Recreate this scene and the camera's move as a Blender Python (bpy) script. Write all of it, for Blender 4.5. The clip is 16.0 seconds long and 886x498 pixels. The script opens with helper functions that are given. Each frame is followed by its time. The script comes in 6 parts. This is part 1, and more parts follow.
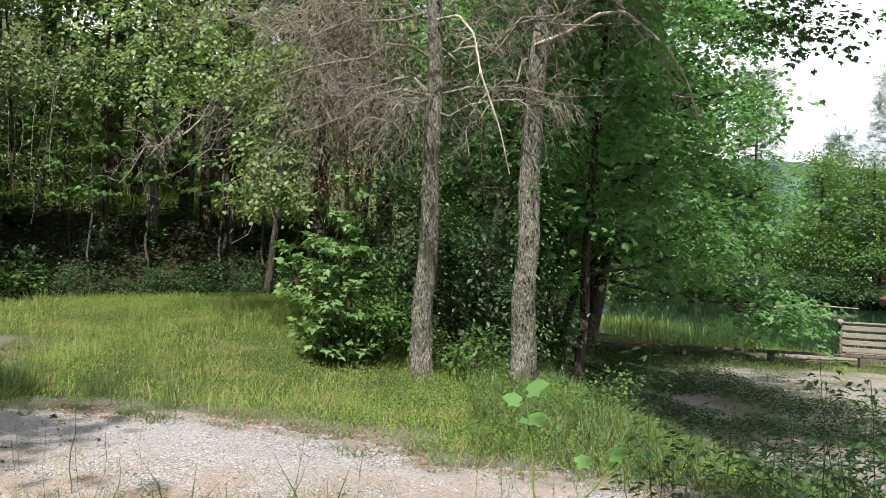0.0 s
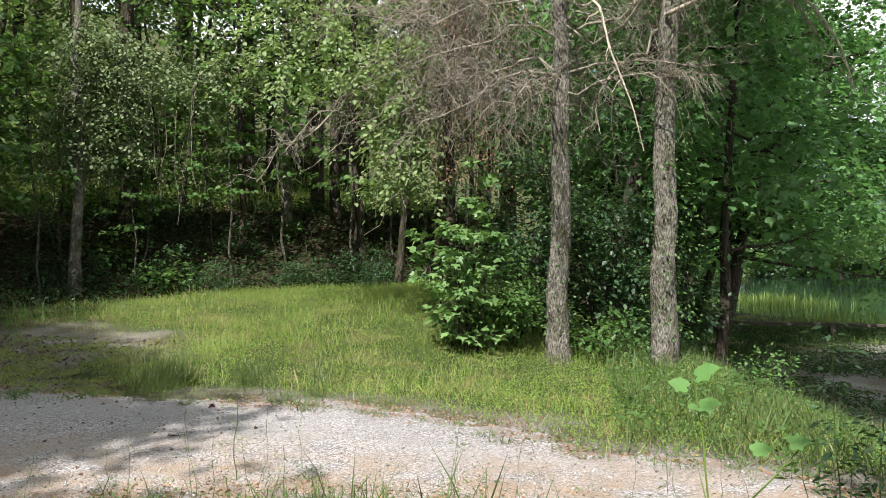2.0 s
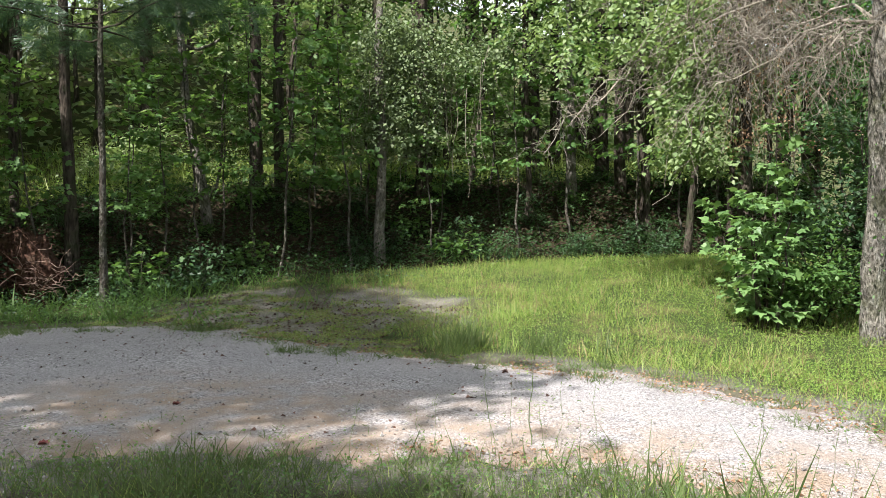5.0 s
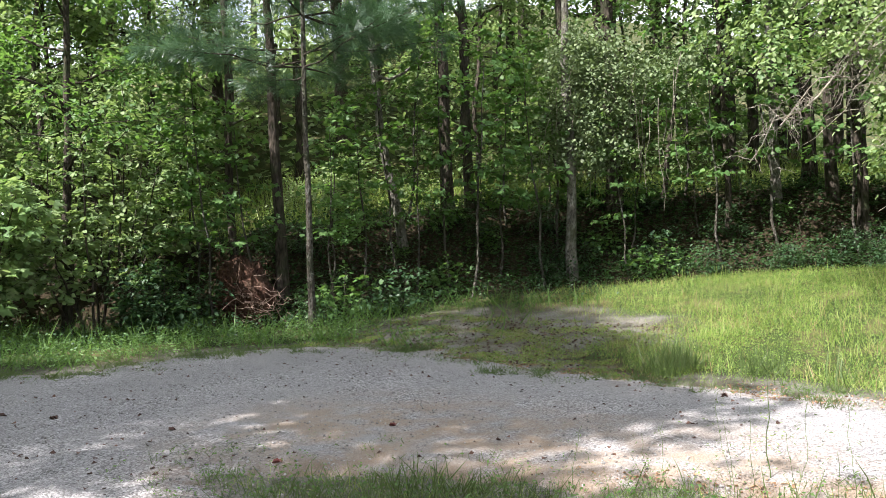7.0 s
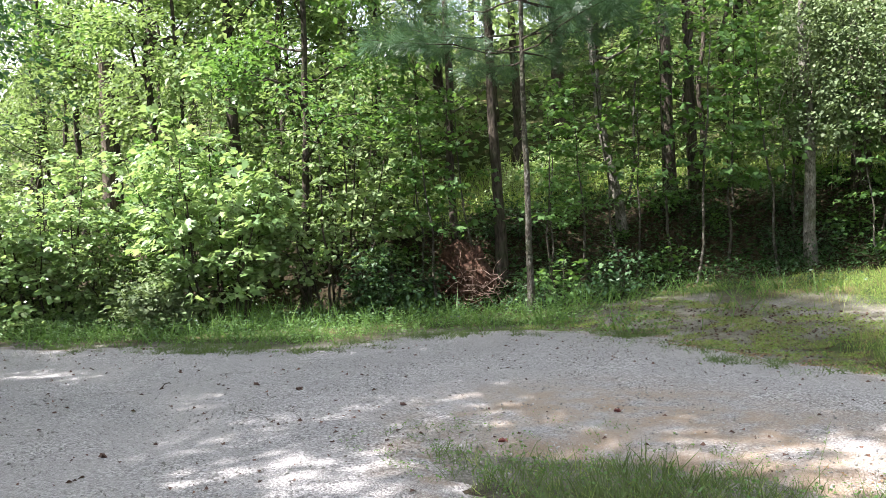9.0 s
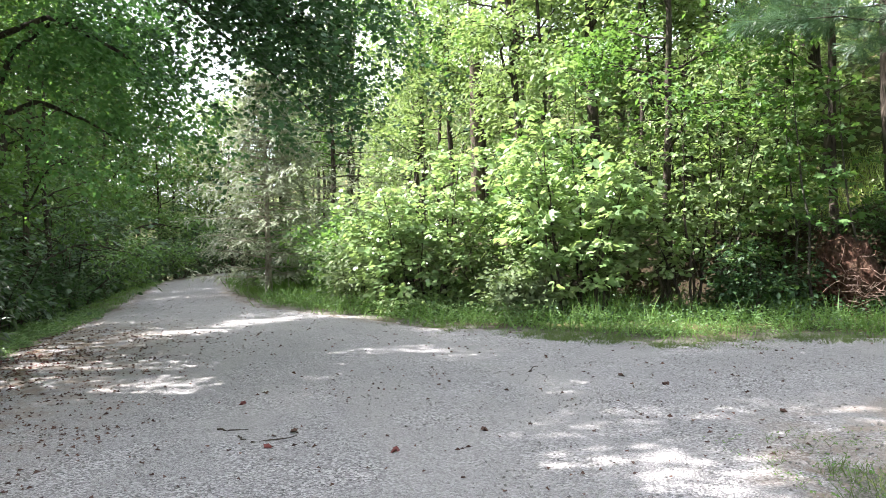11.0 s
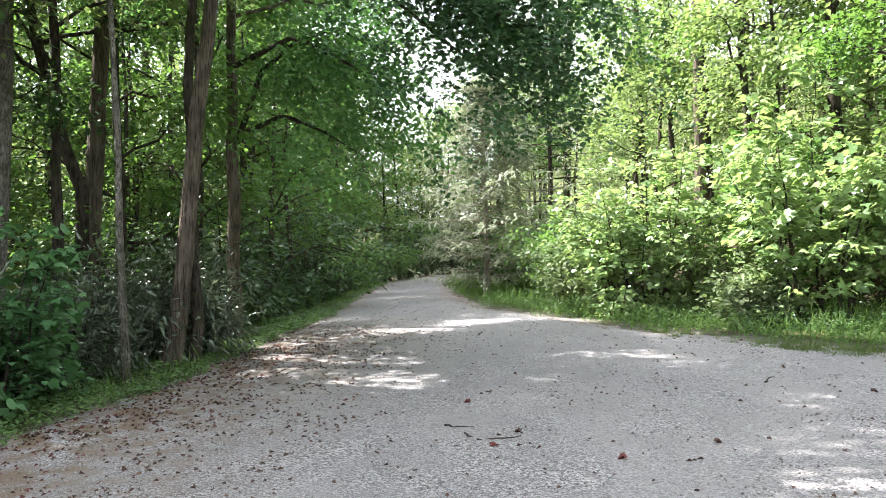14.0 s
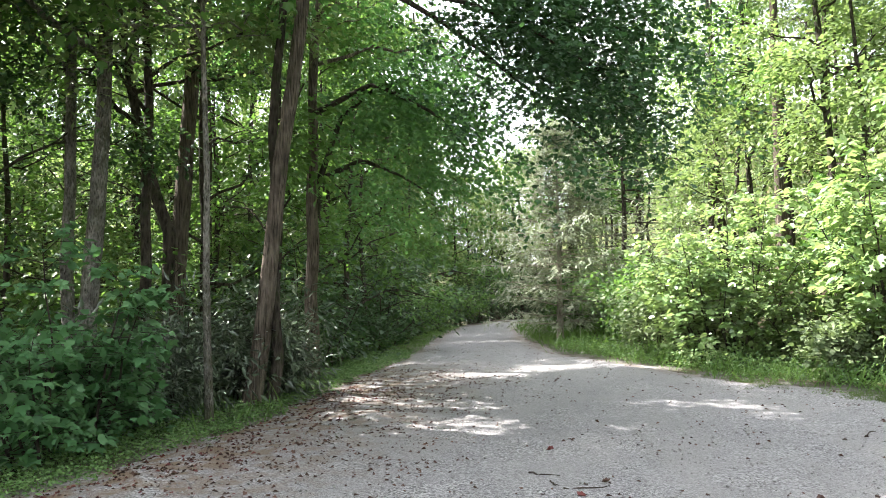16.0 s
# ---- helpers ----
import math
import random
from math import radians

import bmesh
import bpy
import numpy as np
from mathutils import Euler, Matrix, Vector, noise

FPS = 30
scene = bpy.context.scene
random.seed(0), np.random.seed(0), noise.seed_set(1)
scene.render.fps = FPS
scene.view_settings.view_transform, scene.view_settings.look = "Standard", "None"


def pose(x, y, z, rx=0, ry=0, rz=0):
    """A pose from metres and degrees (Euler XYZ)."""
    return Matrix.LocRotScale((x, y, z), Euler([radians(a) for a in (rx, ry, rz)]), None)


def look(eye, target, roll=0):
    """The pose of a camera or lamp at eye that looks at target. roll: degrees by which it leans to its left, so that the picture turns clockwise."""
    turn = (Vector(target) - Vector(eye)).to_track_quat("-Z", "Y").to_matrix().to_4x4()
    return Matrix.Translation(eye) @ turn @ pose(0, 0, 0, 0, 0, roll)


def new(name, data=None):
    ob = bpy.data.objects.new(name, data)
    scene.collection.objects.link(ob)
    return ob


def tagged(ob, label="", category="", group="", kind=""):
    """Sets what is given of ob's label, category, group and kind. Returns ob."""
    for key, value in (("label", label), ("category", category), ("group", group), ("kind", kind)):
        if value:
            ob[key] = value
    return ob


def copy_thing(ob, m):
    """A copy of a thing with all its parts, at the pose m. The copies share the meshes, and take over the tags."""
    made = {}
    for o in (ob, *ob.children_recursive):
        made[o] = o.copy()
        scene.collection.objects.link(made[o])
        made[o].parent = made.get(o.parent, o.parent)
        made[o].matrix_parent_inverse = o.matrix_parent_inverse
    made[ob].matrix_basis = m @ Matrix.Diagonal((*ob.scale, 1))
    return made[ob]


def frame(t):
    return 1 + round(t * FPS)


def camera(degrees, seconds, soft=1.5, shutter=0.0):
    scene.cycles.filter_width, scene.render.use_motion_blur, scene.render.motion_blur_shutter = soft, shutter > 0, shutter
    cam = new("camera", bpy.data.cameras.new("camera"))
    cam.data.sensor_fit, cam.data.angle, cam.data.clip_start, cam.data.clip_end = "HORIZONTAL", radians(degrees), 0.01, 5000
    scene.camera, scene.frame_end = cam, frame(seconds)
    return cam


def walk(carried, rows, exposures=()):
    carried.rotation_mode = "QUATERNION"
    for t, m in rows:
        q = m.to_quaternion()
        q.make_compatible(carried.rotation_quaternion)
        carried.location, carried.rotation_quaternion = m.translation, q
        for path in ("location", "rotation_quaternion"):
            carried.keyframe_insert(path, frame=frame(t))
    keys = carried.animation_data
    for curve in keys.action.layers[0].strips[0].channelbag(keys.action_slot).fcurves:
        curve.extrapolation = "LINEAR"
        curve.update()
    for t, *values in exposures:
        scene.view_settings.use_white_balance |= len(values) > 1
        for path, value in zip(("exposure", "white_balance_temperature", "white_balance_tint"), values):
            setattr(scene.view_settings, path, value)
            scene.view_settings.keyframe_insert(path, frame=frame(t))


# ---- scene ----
cam = camera(57.4, 16.0, soft=0.6)
PATH = [
    (0, (0.016, -0.03, 1.524), (0.005, 1.97, 1.574), 2.3),
    (0.5, (0.0, -0.036, 1.523), (-0.155, 1.957, 1.572), 2.8),
    (1, (-0.022, -0.027, 1.513), (-0.307, 1.953, 1.545), 2.7),
    (1.5, (-0.092, 0.018, 1.519), (-0.406, 1.993, 1.536), 1.9),
    (2, (-0.128, 0.044, 1.516), (-0.437, 2.02, 1.524), 0.1),
    (2.5, (-0.117, 0.051, 1.518), (-0.56, 2.001, 1.485), -0.2),
    (3, (-0.122, 0.06, 1.504), (-0.717, 1.969, 1.459), -0.5),
    (3.5, (-0.114, 0.055, 1.502), (-0.828, 1.923, 1.447), -0.6),
    (3.7, (-0.119, 0.054, 1.504), (-0.87, 1.907, 1.447), -0.7),
    (5.8, (-0.287, -0.094, 1.559), (-1.364, 1.59, 1.51), -0.7),
    (6, (-0.323, -0.11, 1.564), (-1.435, 1.552, 1.524), -1.1),
    (6.5, (-0.39, -0.093, 1.576), (-1.635, 1.472, 1.553), -2.4),
    (7, (-0.424, -0.049, 1.57), (-1.746, 1.451, 1.556), -2.2),
    (7.5, (-0.43, -0.037, 1.563), (-1.796, 1.424, 1.538), -2.2),
    (8, (-0.414, -0.06, 1.569), (-1.853, 1.329, 1.546), -2.3),
    (8.2, (-0.424, -0.067, 1.568), (-1.935, 1.243, 1.549), -2.4),
    (10.3, (-0.571, -0.174, 1.556), (-2.406, 0.618, 1.486), -2.4),
    (10.5, (-0.583, -0.203, 1.555), (-2.464, 0.473, 1.489), -2.3),
    (11, (-0.587, -0.251, 1.558), (-2.562, 0.064, 1.539), -1.6),
    (11.5, (-0.591, -0.266, 1.561), (-2.582, -0.085, 1.545), -1.0),
    (12, (-0.592, -0.273, 1.565), (-2.59, -0.187, 1.551), -0.7),
    (12.5, (-0.594, -0.286, 1.563), (-2.594, -0.283, 1.564), -0.7),
    (13, (-0.594, -0.29, 1.557), (-2.592, -0.384, 1.563), -0.8),
    (13.5, (-0.602, -0.292, 1.55), (-2.595, -0.458, 1.56), -1.1),
    (14, (-0.616, -0.326, 1.55), (-2.605, -0.537, 1.552), -1.6),
    (14.5, (-0.608, -0.368, 1.552), (-2.592, -0.619, 1.58), -1.8),
    (15, (-0.592, -0.394, 1.557), (-2.568, -0.694, 1.629), -1.8),
    (15.5, (-0.599, -0.413, 1.554), (-2.567, -0.754, 1.656), -1.3),
    (16, (-0.631, -0.471, 1.536), (-2.592, -0.845, 1.652), -1.0),
]
walk(cam, [(t, look(eye, target, roll)) for t, eye, target, roll in PATH], exposures=[(0, 0.96, 6550, 11), (3.5, 1.3, 6500, 12), (7, 1.72, 6350, 14), (10.5, 2.36, 6350, 14), (16, 2.52, 6450, 13)])

# ---- light ----
SUN_WAY = Vector((-0.25, -0.97, 1.22)).normalized()
sun = new("sun", bpy.data.lights.new("sun", "SUN"))
sun.data.energy, sun.data.angle, sun.data.color = 5.0, radians(0.6), (1.0, 0.965, 0.91)
sun.matrix_world = look(SUN_WAY * 60, (0, 0, 0))

world = bpy.data.worlds.new("sky")
scene.world = world
world.use_nodes = True
wn, wl = world.node_tree.nodes, world.node_tree.links
wn.clear()
sky = wn.new("ShaderNodeTexSky")
sky.sky_type, sky.sun_disc = "NISHITA", False
sky.sun_elevation, sky.sun_rotation = math.asin(SUN_WAY.z), math.atan2(SUN_WAY.x, SUN_WAY.y)
sky.dust_density = 2.0
coord = wn.new("ShaderNodeTexCoord")
cloud = wn.new("ShaderNodeTexNoise")
cloud.inputs["Scale"].default_value, cloud.inputs["Detail"].default_value = 2.2, 6
cover = wn.new("ShaderNodeValToRGB")
cover.color_ramp.elements[0].position, cover.color_ramp.elements[1].position = 0.36, 0.56
haze = wn.new("ShaderNodeMix")
haze.data_type = "RGBA"
haze.inputs["B"].default_value = (9.5, 9.8, 10.2, 1)
back = wn.new("ShaderNodeBackground")
back.inputs["Strength"].default_value = 0.076
wout = wn.new("ShaderNodeOutputWorld")
wl.new(coord.outputs["Generated"], cloud.inputs["Vector"])
wl.new(cloud.outputs["Fac"], cover.inputs["Fac"])
wl.new(cover.outputs["Color"], haze.inputs["Factor"])
wl.new(sky.outputs["Color"], haze.inputs["A"])
wl.new(haze.outputs["Result"], back.inputs["Color"])
wl.new(back.outputs["Background"], wout.inputs["Surface"])


# ---- materials ----
class Nodes:
    """A short way to write node materials."""

    def __init__(self, name):
        self.mat = bpy.data.materials.new(name)
        self.mat.use_nodes = True
        self.tree = self.mat.node_tree
        self.tree.nodes.clear()

    def add(self, kind, **values):
        node = self.tree.nodes.new("ShaderNode" + kind)
        for key, value in values.items():
            socket = node.inputs.get(key.replace("_", " "))
            if isinstance(value, bpy.types.NodeSocket):
                self.tree.links.new(value, socket)
            else:
                socket.default_value = value
        return node

    def noise(self, where, scale, detail=4, rough=0.6, distort=0.0):
        return self.add("TexNoise", Vector=where, Scale=scale, Detail=detail, Roughness=rough, Distortion=distort).outputs["Fac"]

    def ramp(self, fac, *stops):
        node = self.add("ValToRGB", Fac=fac)
        ramp = node.color_ramp
        while len(ramp.elements) < len(stops):
            ramp.elements.new(0.5)
        for element, (place, colour) in zip(ramp.elements, stops):
            element.position = place
            element.color = (*colour, 1) if isinstance(colour, tuple) else (colour, colour, colour, 1)
        return node.outputs["Color"]

    def mix(self, fac, a, b, blend="MIX"):
        node = self.tree.nodes.new("ShaderNodeMix")
        node.data_type, node.blend_type = "RGBA", blend
        for key, value in (("Factor", fac), ("A", a), ("B", b)):
            socket = [i for i in node.inputs if i.name == key and (i.type == "RGBA" or key == "Factor")][0]
            if isinstance(value, bpy.types.NodeSocket):
                self.tree.links.new(value, socket)
            elif isinstance(value, tuple):
                socket.default_value = (*value, 1)
            else:
                socket.default_value = value
        return [o for o in node.outputs if o.type == "RGBA"][0]

    def maths(self, operation, a, b=0.0):
        node = self.tree.nodes.new("ShaderNodeMath")
        node.operation = operation
        for socket, value in zip(node.inputs, (a, b)):
            if isinstance(value, bpy.types.NodeSocket):
                self.tree.links.new(value, socket)
            else:
                socket.default_value = value
        return node.outputs[0]

    def place(self, stretch=(1, 1, 1), kind="Object"):
        if kind == "World":
            source = self.tree.nodes.new("ShaderNodeNewGeometry").outputs["Position"]
        else:
            source = self.tree.nodes.new("ShaderNodeTexCoord").outputs[kind]
        return self.add("Mapping", Vector=source, Scale=stretch).outputs["Vector"]

    def attribute(self, name):
        node = self.tree.nodes.new("ShaderNodeAttribute")
        node.attribute_name = name
        return node.outputs["Fac"]

    def finish(self, shader):
        out = self.tree.nodes.new("ShaderNodeOutputMaterial")
        self.tree.links.new(shader, out.inputs["Surface"])
        return self.mat

    def surface(self, colour, rough=0.85, height=None, strength=0.4, distance=0.02, spec=0.3):
        node = self.add("BsdfPrincipled", Base_Color=colour, Roughness=rough)
        node.inputs["Specular IOR Level"].default_value = spec
        if height is not None:
            bump = self.add("Bump", Height=height, Strength=strength, Distance=distance)
            self.tree.links.new(bump.outputs["Normal"], node.inputs["Normal"])
        return self.finish(node.outputs["BSDF"])


def leaf_material(name, dark, mid, light, glow, rough=0.45, through_share=0.35, spec=0.4):
    """Foliage: every leaf takes its own tone, and light passes through it."""
    n = Nodes(name)
    dark, mid, light, glow = ((1.09 * r, g, 1.15 * b) for r, g, b in (dark, mid, light, glow))
    own = n.tree.nodes.new("ShaderNodeNewGeometry").outputs["Random Per Island"]
    patch = n.noise(n.place(kind="World"), 1.3, 3)
    tone = n.maths("ADD", n.maths("MULTIPLY", own, 0.4), n.maths("MULTIPLY", patch, 0.6))
    colour = n.ramp(tone, (0.1, dark), (0.5, mid), (0.9, light))
    body = n.add("BsdfPrincipled", Base_Color=colour, Roughness=rough)
    body.inputs["Specular IOR Level"].default_value = spec
    lit = n.mix(0.5, colour, glow)
    sheer = n.add("BsdfTranslucent", Color=lit)
    both = n.add("MixShader", Fac=through_share)
    n.tree.links.new(body.outputs[0], both.inputs[1])
    n.tree.links.new(sheer.outputs[0], both.inputs[2])
    return n.finish(both.outputs[0])


def bark_material(name, dark, light, moss, stretch=(9, 9, 2.2), moss_share=0.6, lichen=0.0):
    n = Nodes(name)
    where = n.place(stretch, "World")
    ridge = n.noise(where, 2.2, 8, 0.7, 0.6)
    crack = n.add("TexVoronoi", Vector=where, Scale=2.6).outputs["Distance"]
    patch = n.noise(n.place(kind="World"), 2.6, 4)
    tone = n.noise(n.place((1, 1, 0.5), "World"), 6.0, 4)
    height = n.maths("ADD", ridge, n.maths("MULTIPLY", crack, 0.7))
    colour = n.mix(n.ramp(tone, (0.4, 0.0), (0.68, 0.65)), n.ramp(height, (0.45, dark), (0.9, light)), dark)
    green = n.ramp(patch, (moss_share - 0.08, 0.0), (moss_share + 0.1, 0.8))
    mossy = n.mix(green, colour, moss)
    pale = n.maths("MULTIPLY", n.ramp(n.noise(n.place((1, 1, 0.6), "World"), 11, 5, 0.7), (0.52, 0.0), (0.62, 1.0)), lichen)
    return n.surface(n.mix(pale, mossy, (0.34, 0.34, 0.30)), 0.95, height, 1.0, 0.06, 0.15)


def gravel_material():
    n = Nodes("crushed_stone")
    where = n.place(kind="World")
    stones = n.add("TexVoronoi", Vector=where, Scale=66.0)
    small = n.add("TexVoronoi", Vector=where, Scale=140.0)
    grit = n.noise(where, 160, 3)
    cell = n.ramp(stones.outputs["Color"], (0.12, (0.06, 0.057, 0.057)), (0.5, (0.27, 0.257, 0.257)), (0.88, (0.60, 0.578, 0.578)))
    fine = n.ramp(small.outputs["Color"], (0.12, (0.08, 0.077, 0.077)), (0.88, (0.44, 0.424, 0.424)))
    dust = n.noise(where, 0.9, 5, 0.65)
    mixed = n.mix(n.ramp(dust, (0.38, 0.15), (0.62, 0.85)), cell, fine)
    sand = n.mix(n.ramp(grit, (0.3, 0.0), (0.7, 1.0)), (0.26, 0.245, 0.236), (0.40, 0.38, 0.368))
    worn = n.noise(n.place((0.35, 1.0, 1.0), "World"), 0.8, 5, 0.6, 0.4)
    top = n.mix(n.ramp(worn, (0.46, 0.0), (0.64, 0.5)), mixed, sand)
    clay = n.mix(n.ramp(grit, (0.3, 0.0), (0.7, 1.0)), (0.22, 0.165, 0.12), (0.35, 0.275, 0.21))
    top = n.mix(n.maths("MULTIPLY", n.attribute("clay"), n.ramp(n.noise(where, 2.4, 5), (0.35, 0.0), (0.62, 1.0))), top, clay)
    soil = n.mix(n.ramp(grit, (0.3, 0.0), (0.7, 1.0)), (0.13, 0.09, 0.06), (0.25, 0.185, 0.13))
    top = n.mix(n.maths("MULTIPLY", n.attribute("soil"), n.ramp(n.noise(where, 3.4, 5), (0.4, 0.0), (0.6, 1.0))), top, soil)
    edge = n.maths("MULTIPLY", stones.outputs["Distance"], -1.0)
    height = n.maths("ADD", edge, n.maths("MULTIPLY", grit, 0.25))
    return n.surface(top, 0.9, height, 0.9, 0.017, 0.15)


def ground_material():
    n = Nodes("earth_and_turf")
    where = n.place(kind="World")
    grit = n.noise(where, 38, 6, 0.7)
    wide = n.noise(where, 1.1, 5, 0.6)
    # Litter and turf are kept extra dark, standing in for shade under plants.
    litter = n.ramp(grit, (0.3, (0.014, 0.011, 0.007)), (0.52, (0.034, 0.026, 0.015)), (0.75, (0.085, 0.064, 0.04)))
    turf = n.ramp(grit, (0.3, (0.02, 0.03, 0.01)), (0.55, (0.05, 0.072, 0.022)), (0.8, (0.13, 0.13, 0.05)))
    straw = n.ramp(grit, (0.3, (0.12, 0.09, 0.045)), (0.8, (0.30, 0.24, 0.13)))
    turf = n.mix(n.ramp(wide, (0.5, 0.0), (0.68, 0.7)), turf, straw)
    stone = n.mix(n.ramp(wide, (0.4, 0.0), (0.6, 0.75)), n.ramp(grit, (0.35, (0.12, 0.11, 0.095)), (0.65, (0.36, 0.34, 0.31))), n.ramp(n.noise(where, 9, 5), (0.4, (0.08, 0.064, 0.042)), (0.65, (0.12, 0.12, 0.055))))
    colour = n.mix(n.attribute("turf"), litter, turf)
    colour = n.mix(n.attribute("stony"), colour, stone)
    return n.surface(colour, 0.95, grit, 0.8, 0.05, 0.1)


def wood_material(name, dark, light):
    n = Nodes(name)
    grain = n.noise(n.place((3, 3, 30), "Object"), 3.0, 6, 0.65, 0.3)
    age = n.noise(n.place(kind="World"), 1.7, 4)
    return n.surface(n.mix(n.ramp(age, (0.35, 0.0), (0.7, 0.6)), n.ramp(grain, (0.3, dark), (0.7, light)), dark), 0.85, grain, 0.4, 0.01)


def water_material():
    n = Nodes("still_pond_water")
    node = n.add("BsdfPrincipled", Base_Color=(0.012, 0.028, 0.016, 1), Roughness=0.06)
    node.inputs["IOR"].default_value = 1.33
    bump = n.add("Bump", Height=n.noise(n.place((1, 0.5, 1), "World"), 1.6, 3), Strength=0.05, Distance=0.1)
    n.tree.links.new(bump.outputs["Normal"], node.inputs["Normal"])
    return n.finish(node.outputs["BSDF"])


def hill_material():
    n = Nodes("haze_tinted_far_hill")
    # Distance haze is painted as blue-green, with darker gaps between crowns.
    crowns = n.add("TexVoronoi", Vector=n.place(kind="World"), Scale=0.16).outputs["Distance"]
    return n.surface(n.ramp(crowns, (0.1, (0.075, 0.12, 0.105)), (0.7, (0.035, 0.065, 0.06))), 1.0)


LEAF_DEEP = leaf_material("deep_green_leaf", (0.0191, 0.05, 0.0211), (0.0382, 0.09, 0.0343), (0.0742, 0.145, 0.0528), (0.106, 0.22, 0.0264))
LEAF_BLUE = leaf_material("blue_green_maple_leaf", (0.038, 0.105, 0.038), (0.072, 0.185, 0.064), (0.15, 0.29, 0.115), (0.14, 0.36, 0.06), 0.45, 0.32, 0.35)
LEAF_SAP = leaf_material("fresh_sapling_leaf", (0.05, 0.11, 0.035), (0.11, 0.22, 0.065), (0.21, 0.34, 0.11), (0.24, 0.44, 0.06), 0.45, 0.32, 0.35)
LEAF_MID = leaf_material("mid_green_leaf", (0.0318, 0.085, 0.0238), (0.0721, 0.16, 0.0396), (0.138, 0.235, 0.0726), (0.191, 0.38, 0.0396), 0.48, 0.42, 0.3)
# Lighter green: the look of sun is put into the leaf colour.
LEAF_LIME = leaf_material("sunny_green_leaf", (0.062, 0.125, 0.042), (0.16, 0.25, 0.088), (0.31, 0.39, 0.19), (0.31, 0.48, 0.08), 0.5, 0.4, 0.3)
LEAF_CANOPY = leaf_material("dark_canopy_leaf", (0.02, 0.056, 0.022), (0.038, 0.098, 0.036), (0.075, 0.16, 0.055), (0.1, 0.27, 0.035), 0.42, 0.32, 0.4)
# Darker leaf copy: the canopy's shade is put into the colour.
LEAF_SHADE = leaf_material("shade_darkened_leaf", (0.017, 0.042, 0.014), (0.032, 0.072, 0.022), (0.06, 0.115, 0.035), (0.07, 0.16, 0.02), 0.6, 0.3, 0.15)
# Palest leaf: sunlit tops and whitish sheen are partly painted in.
LEAF_BRIGHT = leaf_material("sunlit_bush_leaf", (0.064, 0.14, 0.05), (0.195, 0.33, 0.115), (0.43, 0.53, 0.27), (0.42, 0.60, 0.12), 0.34, 0.38, 0.75)
LEAF_MAPLE = leaf_material("soft_maple_leaf", (0.048, 0.125, 0.044), (0.088, 0.205, 0.064), (0.15, 0.29, 0.09), (0.17, 0.42, 0.06), 0.5, 0.42, 0.25)
LEAF_VINE = leaf_material("tender_grape_leaf", (0.07, 0.17, 0.042), (0.11, 0.245, 0.06), (0.17, 0.32, 0.085), (0.18, 0.40, 0.05), 0.55, 0.38, 0.25)
LEAF_PALE = leaf_material("pale_vine_leaf", (0.06, 0.10, 0.04), (0.13, 0.19, 0.085), (0.21, 0.27, 0.13), (0.22, 0.34, 0.07), 0.5, 0.3, 0.2)
LEAF_GLOSS = leaf_material("glossy_evergreen_leaf", (0.03, 0.055, 0.025), (0.06, 0.10, 0.045), (0.16, 0.20, 0.12), (0.08, 0.14, 0.04), 0.28, 0.15, 0.8)
LEAF_GREY = leaf_material("grey_green_needles", (0.12, 0.16, 0.09), (0.22, 0.27, 0.16), (0.34, 0.39, 0.25), (0.24, 0.32, 0.12), 0.5, 0.3)
NEEDLE = leaf_material("pine_needles", (0.025, 0.065, 0.03), (0.05, 0.11, 0.05), (0.09, 0.17, 0.08), (0.10, 0.20, 0.05), 0.4, 0.3)
GRASS = leaf_material("meadow_grass", (0.085, 0.155, 0.022), (0.215, 0.315, 0.06), (0.42, 0.50, 0.17), (0.36, 0.48, 0.09), 0.5, 0.35)
GRASS_DEEP = leaf_material("rank_grass", (0.0371, 0.07, 0.0211), (0.0742, 0.125, 0.0343), (0.148, 0.2, 0.066), (0.191, 0.28, 0.0396), 0.5, 0.35)
GRASS_LUSH = leaf_material("lush_verge_grass", (0.045, 0.10, 0.02), (0.092, 0.185, 0.04), (0.18, 0.29, 0.078), (0.19, 0.38, 0.05), 0.5, 0.38, 0.25)
HERB = leaf_material("low_yellow_green_herb", (0.075, 0.15, 0.026), (0.145, 0.26, 0.045), (0.25, 0.36, 0.08), (0.28, 0.44, 0.06), 0.55, 0.38, 0.2)
STRAW = leaf_material("dry_straw_grass", (0.16, 0.13, 0.05), (0.27, 0.22, 0.10), (0.42, 0.36, 0.19), (0.30, 0.25, 0.10), 0.7, 0.25, 0.2)
REED = leaf_material("bright_reed", (0.06, 0.12, 0.02), (0.12, 0.20, 0.035), (0.20, 0.28, 0.06), (0.25, 0.36, 0.05), 0.5, 0.4)
DRY_LEAF = leaf_material("dry_fallen_leaf", (0.022, 0.016, 0.012), (0.075, 0.047, 0.032), (0.19, 0.12, 0.075), (0.10, 0.05, 0.02), 0.8, 0.1, 0.2)
# Darker copy of the dry leaf, with the bank's shade painted in.
SHADED_LITTER = leaf_material("shade_darkened_fallen_leaf", (0.012, 0.009, 0.007), (0.032, 0.022, 0.016), (0.075, 0.05, 0.034), (0.04, 0.025, 0.015), 0.7, 0.1, 0.3)
RED_LEAF = leaf_material("red_fallen_leaf", (0.045, 0.016, 0.013), (0.11, 0.03, 0.024), (0.19, 0.065, 0.04), (0.13, 0.04, 0.02), 0.6, 0.15, 0.3)
